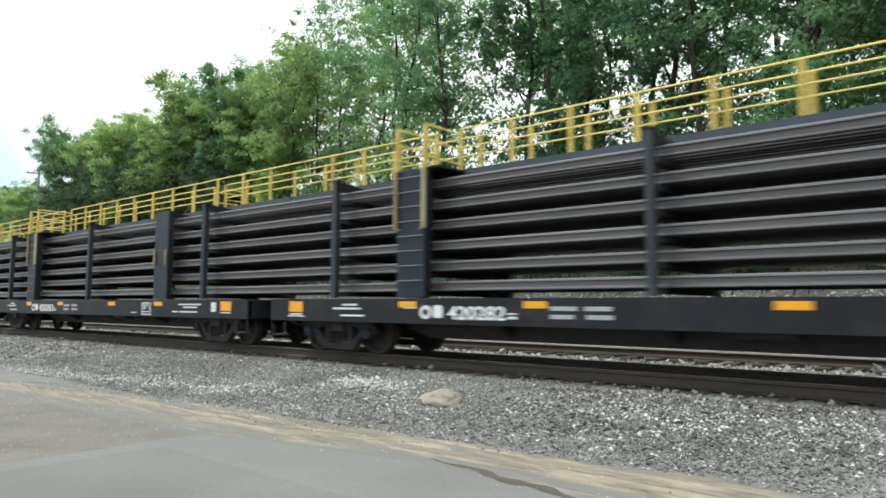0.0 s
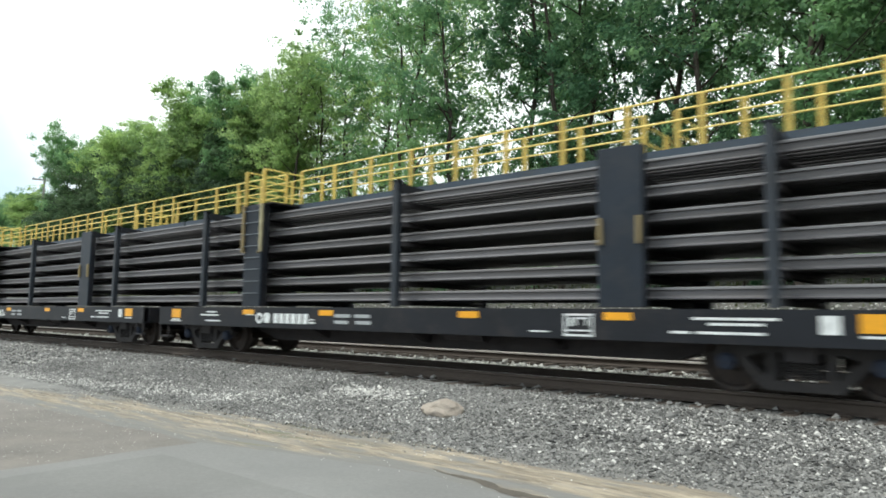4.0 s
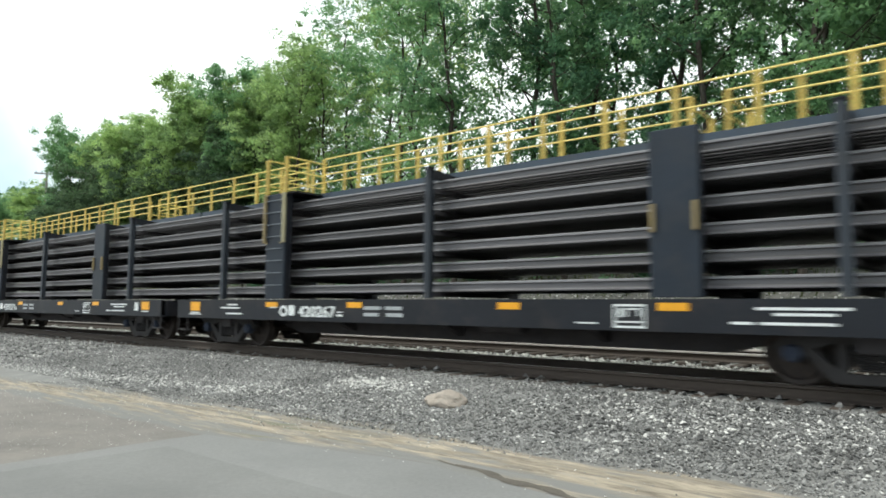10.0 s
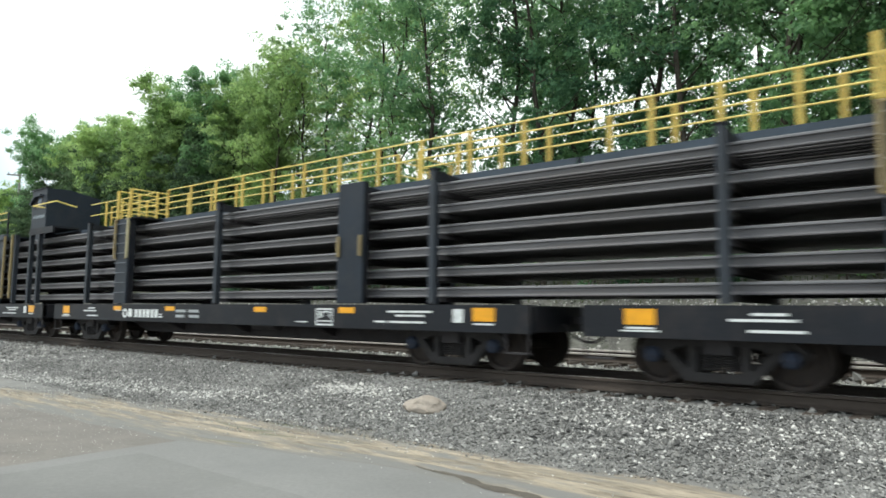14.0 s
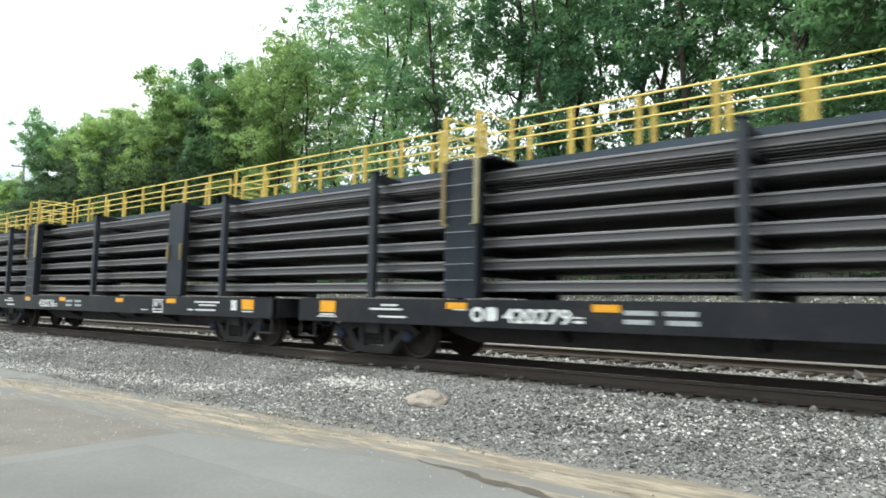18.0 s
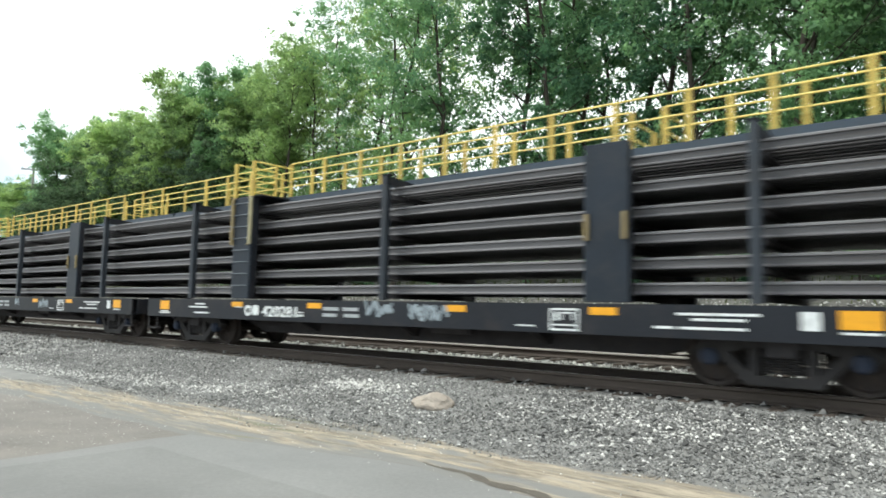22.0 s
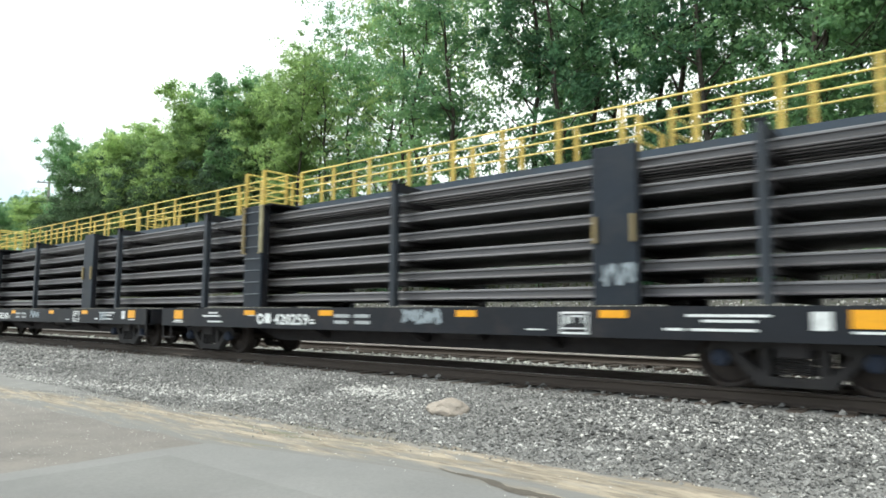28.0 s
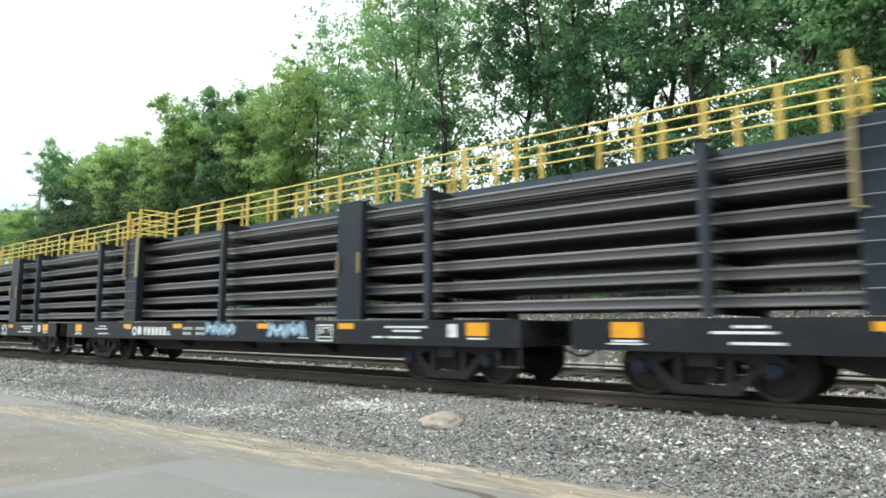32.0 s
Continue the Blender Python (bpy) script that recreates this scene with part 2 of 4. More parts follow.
def leaf_material(name, base):
    """Leaves: diffuse with some light passing through, each clump its own tint."""
    m = bpy.data.materials.new(name)
    m.use_nodes = True
    n, l = m.node_tree.nodes, m.node_tree.links
    b = n["Principled BSDF"]
    b.inputs["Roughness"].default_value, b.inputs["Specular IOR Level"].default_value = 0.6, 0.25
    g, o = n.new("ShaderNodeNewGeometry"), n.new("ShaderNodeObjectInfo")
    a = n.new("ShaderNodeMath")
    a.operation = "MULTIPLY_ADD"
    l.new(g.outputs["Random Per Island"], a.inputs[0])
    a.inputs[1].default_value = 0.6
    sc = n.new("ShaderNodeMath")
    sc.operation = "MULTIPLY"
    l.new(o.outputs["Random"], sc.inputs[0])
    sc.inputs[1].default_value = 0.4
    l.new(sc.outputs[0], a.inputs[2])
    co, no = n.new("ShaderNodeTexCoord"), n.new("ShaderNodeTexNoise")
    no.inputs["Scale"].default_value, no.inputs["Detail"].default_value = 0.8, 3.0
    l.new(co.outputs["Object"], no.inputs["Vector"])
    ad = n.new("ShaderNodeMath")
    ad.operation = "MULTIPLY_ADD"
    l.new(no.outputs["Fac"], ad.inputs[0])
    ad.inputs[1].default_value = 2.2
    l.new(a.outputs[0], ad.inputs[2])
    ma = n.new("ShaderNodeMapRange")
    ma.inputs["From Min"].default_value, ma.inputs["From Max"].default_value = 0.85, 2.25
    l.new(ad.outputs[0], ma.inputs["Value"])
    rp = n.new("ShaderNodeValToRGB")
    rp.color_ramp.elements[0].color = (base[0] * 0.55, base[1] * 0.62, base[2] * 0.7, 1)
    rp.color_ramp.elements[1].color = (base[0] * 1.55, base[1] * 1.4, base[2] * 1.2, 1)
    l.new(ma.outputs[0], rp.inputs["Fac"])
    l.new(rp.outputs["Color"], b.inputs["Base Color"])
    tr = n.new("ShaderNodeBsdfTranslucent")
    l.new(rp.outputs["Color"], tr.inputs["Color"])
    mx = n.new("ShaderNodeMixShader")
    mx.inputs[0].default_value = 0.6
    l.new(b.outputs["BSDF"], mx.inputs[1])
    l.new(tr.outputs["BSDF"], mx.inputs[2])
    l.new(mx.outputs["Shader"], n["Material Output"].inputs["Surface"])
    return m


M_LEAF = leaf_material("spring_green_leaves", (0.300, 0.442, 0.182))
M_LEAFDARK = leaf_material("deep_green_leaves", (0.086, 0.188, 0.104))
M_LEAFMID = leaf_material("mid_green_leaves", (0.190, 0.345, 0.175))
# green darkened to carry the shade under the wood's canopy
M_LEAFSHADE = leaf_material("shaded_undergrowth_leaves", (0.080, 0.135, 0.072))
M_GRASS = leaf_material("bank_grass", (0.085, 0.105, 0.05))


# ---- mesh helpers ----
def box(bm, x0, x1, y0, y1, z0, z1):
    v = [bm.verts.new((x, y, z)) for x in (x0, x1) for y in (y0, y1) for z in (z0, z1)]
    for q in ((0, 1, 3, 2), (4, 6, 7, 5), (0, 4, 5, 1), (2, 3, 7, 6), (0, 2, 6, 4), (1, 5, 7, 3)):
        bm.faces.new([v[i] for i in q])
    return bm


def boxes(*dims):
    bm = bmesh.new()
    for d in dims:
        box(bm, *d)
    return bm


def bevelled(dims, width=0.01):
    bm = boxes(dims)
    bmesh.ops.bevel(bm, geom=bm.edges[:], offset=width, segments=1, affect="EDGES")
    return bm


def prism(points, y0, y1, axis="y"):
    """A closed outline (a, z) drawn through from y0 to y1; axis x draws it along x with outline (y, z)."""
    bm = bmesh.new()
    make = (lambda a, d, z: (a, d, z)) if axis == "y" else (lambda a, d, z: (d, a, z))
    rings = [[bm.verts.new(make(a, d, z)) for a, z in points] for d in (y0, y1)]
    k = len(points)
    for i in range(k):
        j = (i + 1) % k
        bm.faces.new((rings[0][i], rings[0][j], rings[1][j], rings[1][i]))
    bm.faces.new(rings[0][::-1])
    bm.faces.new(rings[1])
    bmesh.ops.recalc_face_normals(bm, faces=bm.faces[:])
    return bm


def tube(bm, a, b, r, r2=None, sides=8, caps=True):
    a, b = Vector(a), Vector(b)
    q = (b - a).to_track_quat("Z", "Y")
    rings = []
    for p, rr in ((a, r), (b, r if r2 is None else r2)):
        rings.append([bm.verts.new(p + q @ Vector((rr * math.cos(2 * math.pi * i / sides), rr * math.sin(2 * math.pi * i / sides), 0))) for i in range(sides)])
    for i in range(sides):
        j = (i + 1) % sides
        bm.faces.new((rings[0][i], rings[0][j], rings[1][j], rings[1][i]))
    if caps:
        bm.faces.new(rings[0][::-1])
        bm.faces.new(rings[1])
    return bm


def tubes(r, *ends, sides=8):
    bm = bmesh.new()
    for a, b in ends:
        tube(bm, a, b, r, sides=sides)
    return bm


def lathe(profile, sides=28):
    """Turned about the y axis: profile of (radius, y)."""
    bm = bmesh.new()
    rings = [[bm.verts.new((r * math.sin(2 * math.pi * i / sides), y, r * math.cos(2 * math.pi * i / sides))) for i in range(sides)] for r, y in profile]
    for p, q in zip(rings, rings[1:]):
        for i in range(sides):
            j = (i + 1) % sides
            bm.faces.new((p[i], p[j], q[j], q[i]))
    bm.faces.new(rings[0])
    bm.faces.new(rings[-1][::-1])
    bmesh.ops.recalc_face_normals(bm, faces=bm.faces[:])
    return bm


def to_mesh(name, bm, mat, smooth=False):
    me = bpy.data.meshes.new(name)
    bm.to_mesh(me)
    bm.free()
    me.materials.append(mat)
    if smooth:
        me.shade_smooth()
    return me


def part(name, bm, mat, parent, label="", at=None, smooth=False):
    """One mesh under a thing or a part; bm may be a mesh made before, to be shared."""
    me = bm if isinstance(bm, bpy.types.Mesh) else to_mesh(name, bm, mat, smooth)
    ob = new(name, me)
    ob.parent = parent
    if at:
        ob.location = at
    if label:
        tagged(ob, label)
    return ob


def piece(name, bm, mat, kind="structure", label="", category=""):
    ob = new(name, to_mesh(name, bm, mat))
    return tagged(ob, label, category, kind=kind)


def from_arrays(name, verts, faces, mat):
    """A mesh from numpy vertices and faces that all have the same number of corners."""
    me = bpy.data.meshes.new(name)
    k = faces.shape[1]
    me.vertices.add(len(verts))
    me.vertices.foreach_set("co", verts.astype(np.float32).ravel())
    me.loops.add(faces.size)
    me.loops.foreach_set("vertex_index", faces.astype(np.int32).ravel())
    me.polygons.add(len(faces))
    me.polygons.foreach_set("loop_start", np.arange(0, faces.size, k, dtype=np.int32))
    me.update(calc_edges=True)
    me.materials.append(mat)
    me.shade_flat()
    return me


# ---- the ground: one sheet to the horizon, raised under the tracks ----
TRACK_Y, TRACK2_Y, RAIL_Z, RAIL2_Z = 10.5, 15.1, 0.58, 0.66


PROFILE_Y = (-900, 5.4, 6.6, 8.9, 9.15, 12.0, 13.4, 13.9, 16.4, 17.6, 18.6, 21, 24, 30, 900)
PROFILE_Z = (0, 0.0, 0.06, 0.35, 0.355, 0.345, 0.37, 0.395, 0.395, 0.28, 0.55, 2.3, 3.4, 4.7, 4.9)


def ground_z(y):
    return float(np.interp(y, PROFILE_Y, PROFILE_Z))


def strip(xs, ys, lift, wobble=0.0, seed=3, tuck=0.0):
    """A sheet over the ground between edge lines, each a function of x."""
    rng = random.Random(seed)
    bm = bmesh.new()
    rows = []
    for x in xs:
        rows.append([])
        for i, y in enumerate(ys):
            yy = y(x) if callable(y) else y
            rows[-1].append(bm.verts.new((x, yy, ground_z(yy) + lift + rng.uniform(-wobble, wobble) - (tuck if i == 0 else 0))))
    uv = bm.loops.layers.uv.new("UVMap")
    for a, b in zip(rows, rows[1:]):
        for i in range(len(ys) - 1):
            f = bm.faces.new((a[i], b[i], b[i + 1], a[i + 1]))
            for loop, k in zip(f.loops, (i, i, i + 1, i + 1)):
                loop[uv].uv = (loop.vert.co.x * 0.1, k / (len(ys) - 1))
    return bm


ground_xs = [-1500, -600, -300, -150, *range(-100, 31, 5), 60, 150, 400, 1500]
piece("ground", strip(ground_xs, [-900, -200, -40, 0, 3, 5.4, 6.6, 7.8, 8.9, 9.15, 12.0, 13.4, 13.9, 16.4, 17.6, 18.6, 19.8, 21, 22.5, 24, 30, 40, 120, 900], 0, 0), M_GROUND,
      label="dusty earth ground with weeds beside the railway", category="ground")


# road, patch, sandy verge and ballast bed, each a thin sheet over the ground
near_xs = [-220, -120, -80, -60, -50, -44, *[-40 + i * 0.5 for i in range(94)], 12, 20, 40, 90]


def ROAD_EDGE(x):
    return float(np.interp(x, (-40, -16, -12, -9, -7.7, -6.2, -4.5, -3, 8), (3.6, 4.1, 4.35, 4.45, 4.46, 4.85, 5.15, 5.0, 5.0))) + 0.10 * noise.noise((x * 0.9, 5, 0)) + 0.06 * noise.noise((x * 3.1, 5, 3))


def SAND_EDGE(x):
    return float(np.interp(x, (-40, -20, -15, -11, -8.5, -5.5, -4, -2, 8), (4.4, 4.6, 4.85, 5.7, 5.85, 5.85, 5.9, 6.1, 6.1))) + 0.18 * noise.noise((x * 0.6, 9, 0)) + 0.10 * noise.noise((x * 2.3, 9, 3))


piece("road", strip(near_xs, [-7.0, -3.5, 0, 2, 3.2, 4.2, ROAD_EDGE], 0.0055, 0.0), M_ASPHALT, label="worn grey asphalt road with sandy dust", category="road")


def verge_line(f):
    return lambda x: (ROAD_EDGE(x) - 0.10) * (1 - f) + (SAND_EDGE(x) + 0.40) * f


verge = strip(near_xs, [verge_line(i / 40) for i in range(41)], 0.0035, 0.0)
for v in verge.verts:
    # shallow wheel ruts that run along the verge
    f = (v.co.y - ROAD_EDGE(v.co.x) + 0.10) / (SAND_EDGE(v.co.x) + 0.50 - ROAD_EDGE(v.co.x))
    v.co.z += 0.034 * max(0.0, math.sin(math.pi * max(0.0, min(1.0, f)))) * (0.35 + noise.noise((v.co.x * 0.22, f * 9.0, 6.0)) + 0.6 * noise.noise((v.co.x * 1.1, f * 17.0, 2.0)))
piece("sandy_verge", verge, M_SAND, label="streaky sandy dirt verge between road and ballast", category="verge")
piece("ballast_bed", strip(near_xs, [SAND_EDGE, 6.6, 7.4, 8.2, 8.9, 9.15, 10.2, 11.4, 12.0, 13.4, 13.9, 15.1, 16.4, 17.4, 18.0, 18.6], 0.010, 0.007, tuck=0.018), M_BALLAST,
      label="grey crushed-stone ballast bed under two tracks", category="ballast")
piece("bank", strip(near_xs, [lambda x: 18.35 + 0.25 * noise.noise((x * 0.7, 2, 0)), 19.0, 19.8, 21, 22.5, 24, 30, 40], 0.014, 0.006, tuck=0.02), M_BANK,
      label="dark weedy earth bank under the trees", category="bank")
patch = bmesh.new()
patch_outline = [(-7.55 + 0.05 * noise.noise((i * 0.7, 1, 1)), -6 + i * 0.5) for i in range(21)] + [(-7.5 + i * 0.5, ROAD_EDGE(-7.5 + i * 0.5) - 0.03) for i in range(32)] + [(8, -6)]
patch.faces.new([patch.verts.new((x, y, 0.0085)) for x, y in patch_outline][::-1])
piece("asphalt_patch", patch, M_PATCH, label="smoother paler asphalt patch on the road", category="road")

lane = bmesh.new()
lane_outline = [(-7.36 + 0.2 * i / 19 + 0.03 * noise.noise((i * 0.7, 4, 1)), -6 + 9.83 * i / 19) for i in range(20)] + [(-7.0 + i * 0.5, 3.83 + 0.03 * noise.noise((i * 0.6, 8, 1))) for i in range(31)] + [(8, -6)]
lane.faces.new([lane.verts.new((x, y, 0.0125)) for x, y in lane_outline][::-1])
piece("asphalt_lane", lane, M_PATCHDARK, label="darker asphalt lane laid over the pale patch", category="road")


rut = bmesh.new()
rut_line = [(-4.6 + i * 0.12, 5.34 - 0.36 * (i / 16) - 0.04 * math.sin(i * 0.9), 0.008 + 0.062 * math.sin(math.pi * i / 20) * (1 + 0.4 * math.sin(i * 2.1))) for i in range(21)]
rut_rows = [(rut.verts.new((x, y - w, 0.0105)), rut.verts.new((x, y + w, 0.0105))) for x, y, w in rut_line]
for a, b in zip(rut_rows, rut_rows[1:]):
    rut.faces.new((a[0], b[0], b[1], a[1]))
M_RUT = material("damp_dark_dirt", (0.088, 0.076, 0.062), 0.8, 0, 0.35, 6, 40, 0.4)
piece("damp_rut", rut, M_RUT, label="damp dark rut in the sandy verge", category="dirt")

# ---- rails, sleepers ----
HEAD, WEB, FOOT, RAIL_H = 0.037, 0.009, 0.076, 0.186


def rail_outline():
    return [(-FOOT, 0), (FOOT, 0), (FOOT, 0.012), (WEB * 2, 0.036), (WEB, 0.055), (WEB, 0.128), (HEAD, 0.142), (HEAD, 0.176), (HEAD - 0.012, RAIL_H),
            (-HEAD + 0.012, RAIL_H), (-HEAD, 0.176), (-HEAD, 0.142), (-WEB, 0.128), (-WEB, 0.055), (-WEB * 2, 0.036), (-FOOT, 0.012)]


def long_rail(x0, x1):
    return prism(rail_outline(), x0, x1, axis="x")


def track(name, y, top, label, tie_range):
    ob = tagged(new(name), label, "railway track", kind="structure")
    ob.location = (0, y, top)
    for s in (-1, 1):
        rail = part("rail", long_rail(-420, 160), M_RAILRUST, ob, at=(0, s * 0.755, -RAIL_H))
        # on the far track the bright strip also covers the head's sides
        worn = 0.1855 if y < 12 else 0.150
        part("railhead", prism([(-0.028, 0.1885), (0.028, 0.1885), (0.039, 0.1805), (0.039, worn - 0.006), (-0.039, worn - 0.006), (-0.039, 0.1805)] if y > 12 else
                               [(-0.026, 0.1875), (0.026, 0.1875), (0.030, worn), (-0.030, worn)], -420, 160, axis="x"), M_RAILTOP, rail, "worn bright top of the rail, with pale head sides on the far track")
    tie = to_mesh("sleeper", bevelled((-0.11, 0.11, -1.30, 1.30, -0.17, 0), 0.012), M_TIE)
    plate = to_mesh("tie_plate", bevelled((-0.10, 0.10, -0.18, 0.18, 0, 0.014), 0.004), M_RAILRUST)
    rng = random.Random(y)
    x0, x1 = tie_range
    for i in range(int((x1 - x0) / 0.53)):
        t = part("sleeper", tie, M_TIE, ob, at=(x0 + i * 0.53 + rng.uniform(-0.03, 0.03), rng.uniform(-0.06, 0.06), -RAIL_H - 0.012 + rng.uniform(-0.01, 0.004)))
        t.rotation_euler[2] = rng.uniform(-0.015, 0.015)
        if x0 + i * 0.53 > -32 and y < 12:
            part("tie_plate", plate, M_RAILRUST, t, at=(0, -0.755, 0.001))
    bm = bmesh.new()
    for i in range(700):
        x = -420 + i * 0.83
        if not x0 - 0.5 < x < x1 + 0.2:
            box(bm, x, x + 0.22, -1.3, 1.3, -RAIL_H - 0.18, -RAIL_H - 0.012)
    tagged(part("far_sleepers", bm, M_TIE, ob), kind="stuff")
    return ob


# ---- freight cars that carry long rails; car space: x along, near side -y, z from the railhead ----
PITCH, NEAR = 18.09, -1.45
TIER_TOP = [1.41, 1.772, 2.148, 2.530, 2.900, 3.295]
LOAD_H = 0.170
load_outline = [(-0.070, 0), (0.070, 0), (0.070, 0.012), (0.020, 0.030), (0.008, 0.046), (0.008, 0.122), (0.036, 0.133), (0.036, 0.160), (0.027, LOAD_H),
                (-0.027, LOAD_H), (-0.036, 0.160), (-0.036, 0.133), (-0.008, 0.122), (-0.008, 0.046), (-0.020, 0.030), (-0.070, 0.012)]
STANDS = (-6.60, -4.48, 0.04, 4.57, 6.60)


def side_frame(y):
    """Cast truck side frame with two window openings and a spring opening, at y."""
    s = 1 if y > 0 else -1
    bm = bmesh.new()
    for pts in ([(-1.12, 0.50), (-0.98, 0.62), (-0.45, 0.70), (0.45, 0.70), (0.98, 0.62), (1.12, 0.50), (1.05, 0.42), (0.78, 0.44), (0.42, 0.56), (-0.42, 0.56), (-0.78, 0.44), (-1.05, 0.42)],
                [(-0.80, 0.46), (-0.66, 0.50), (-0.36, 0.20), (0.36, 0.20), (0.66, 0.50), (0.80, 0.46), (0.44, 0.08), (-0.44, 0.08)],
                [(-0.40, 0.19), (-0.28, 0.19), (-0.28, 0.58), (-0.40, 0.58)], [(0.28, 0.19), (0.40, 0.19), (0.40, 0.58), (0.28, 0.58)]):
        sub = prism(pts, y - s * 0.09, y + s * 0.07)
        me = bpy.data.meshes.new("tmp")
        sub.to_mesh(me)
        sub.free()
        bm.from_mesh(me)
        bpy.data.meshes.remove(me)
    return bm


def truck(car, x):
    t = part("truck", bevelled((-0.20, 0.20, -1.15, 1.15, 0.44, 0.66), 0.02), M_UNDER, car, "dusty cast steel four-wheel truck", at=(x, 0, 0))
    for s in (-1, 1):
        part("side_frame", side_frame(s * 1.02), M_TRUCK, t)
        for dx in (-0.15, 0, 0.15):
            bm = lathe([(0.055 + 0.02 * (i % 2), 0.23 + i * 0.017) for i in range(15)], 10)
            bmesh.ops.rotate(bm, verts=bm.verts[:], matrix=Matrix.Rotation(radians(90), 3, "X"))
            bmesh.ops.translate(bm, verts=bm.verts[:], vec=(dx, s * 1.04, 0))
            part("spring", bm, M_TRUCK, t)
    for dx in (-0.43, 0.43):
        part("brake_beam", bevelled((dx - 0.03, dx + 0.03, -0.7, 0.7, 0.34, 0.42), 0.008), M_UNDER, t)


WHEEL_R = 0.42
wheel_profile = [(0.05, -0.07), (0.13, -0.085), (0.14, -0.03), (0.33, -0.005), (0.36, -0.06), (0.405, -0.068), (0.418, -0.06), (0.424, 0.02), (0.428, 0.045), (0.45, 0.056), (0.45, 0.072),
                 (0.37, 0.075), (0.35, 0.03), (0.15, 0.01), (0.14, 0.075), (0.05, 0.078)]


def wheelset(car, x):
    ax = part("wheelset", lathe([(0.055, -1.05), (0.075, -0.72), (0.08, 0.72), (0.055, 1.05)], 12), M_WHEEL, car, "rusty steel wheelset turning on the rails", at=(x, 0, WHEEL_R))
    for s in (-1, 1):
        part("wheel", lathe([(r, s * (0.755 - y)) for r, y in wheel_profile], 24), M_WHEEL, ax)
        cap = lathe([(0.10, s * 1.00), (0.115, s * 1.02), (0.115, s * 1.15), (0.09, s * 1.175), (0.03, s * 1.18)], 14)
        for i in range(3):
            a = 2 * math.pi * i / 3
            tube(cap, (0.06 * math.sin(a), s * 1.17, 0.06 * math.cos(a)), (0.06 * math.sin(a), s * 1.20, 0.06 * math.cos(a)), 0.018, sides=6)
        part("bearing_cap", cap, M_CAP, ax, "blue-grey roller bearing end cap")
    return ax


def sill_panel(x, z, w, h, lift=0.004):
    y = NEAR - lift
    return boxes((x - w / 2, x + w / 2, y - 0.003, y, z - h / 2, z + h / 2))


def markings(car):
    for s in (-1, 1):
        part("reflector", sill_panel(s * 7.73, 0.94, 0.44, 0.22), M_AMBER, car, "large amber reflective square on the side sill")
        part("stencil_line", sill_panel(s * 7.73, 0.785, 0.40, 0.03), M_WHITE, car)
        part("reflector", sill_panel(s * 4.53, 0.992, 0.43, 0.11), M_AMBER, car, "amber reflective strip on the side sill")
        part("reflector", sill_panel(s * 1.83, 0.992, 0.43, 0.11), M_AMBER, car, "amber reflective strip on the side sill")
        rows = ((0.0, 0.975, 1.05), (0.02, 0.905, 0.68), (-0.06, 0.79, 0.86)) if s > 0 else ((-0.02, 0.985, 0.42), (-0.1, 0.91, 0.80), (0.06, 0.775, 0.66))
        for dx, z, w in rows:
            part("stencil_line", sill_panel((6.12 if s > 0 else -6.05) + dx, z, w, 0.035), M_WHITE, car)
    part("stencil_line", sill_panel(-7.73, 0.745, 0.56, 0.022), M_WHITE, car)
    part("stencil_line", sill_panel(-4.46, 0.93, 0.28, 0.022), M_WHITE, car)
    part("stencil_line", sill_panel(5.42, 0.79, 0.27, 0.035), M_WHITE, car)
    part("stencil_line", sill_panel(3.22, 0.75, 0.34, 0.022), M_WHITE, car)
    part("white_square", sill_panel(7.21, 0.915, 0.21, 0.225), M_WHITE, car, "white stencilled square")
    for x, w1, w2 in ((-1.33, 0.46, 0.40), (-0.76, 0.44, 0.42)):
        part("data_block", sill_panel(x, 0.935, w1, 0.066), M_STENCIL, car, "small unreadable white lettering block")
        part("data_block", sill_panel(x + (0.03 if x > -1 else -0.03), 0.81, w2, 0.066), M_STENCIL, car, "small unreadable white lettering block")
    # the square inspection panel: frame and rows
    y = NEAR - 0.004
    fr = boxes((3.66, 4.14, y - 0.003, y, 0.995, 1.025), (3.66, 4.14, y - 0.003, y, 0.69, 0.72), (3.66, 3.69, y - 0.003, y, 0.72, 0.995), (4.11, 4.14, y - 0.003, y, 0.72, 0.995),
               (3.70, 4.10, y - 0.003, y, 0.765, 0.787), (3.74, 3.80, y - 0.003, y, 0.84, 0.97), (3.84, 4.06, y - 0.003, y, 0.945, 0.97), (3.84, 3.87, y - 0.003, y, 0.85, 0.945), (4.03, 4.06, y - 0.003, y, 0.85, 0.945))
    part("inspection_panel", fr, M_WHITE, car, "white square stencil frame with small rows")
    # owner's mark as two plain shapes: a rounded ring and a solid rounded block
    ring = [(-4.095 + 0.105 * math.cos(2 * math.pi * i / 16), 0.858 + 0.092 * math.sin(2 * math.pi * i / 16)) for i in range(17)]
    part("owner_mark", stroke(ring, 0.062, 0.006), M_WHITE, car, "plain white rounded ring mark")
    part("owner_mark", prism([(-3.92, 0.79), (-3.92, 0.95), (-3.89, 0.98), (-3.74, 0.98), (-3.71, 0.95), (-3.71, 0.79), (-3.74, 0.76), (-3.89, 0.76)], y - 0.003, y), M_WHITE, car, "plain white block mark")
    part("stencil_line", sill_panel(-2.26, 0.845, 0.17, 0.025), M_WHITE, car)
    part("stencil_line", sill_panel(-2.26, 0.782, 0.17, 0.04), M_WHITE, car)


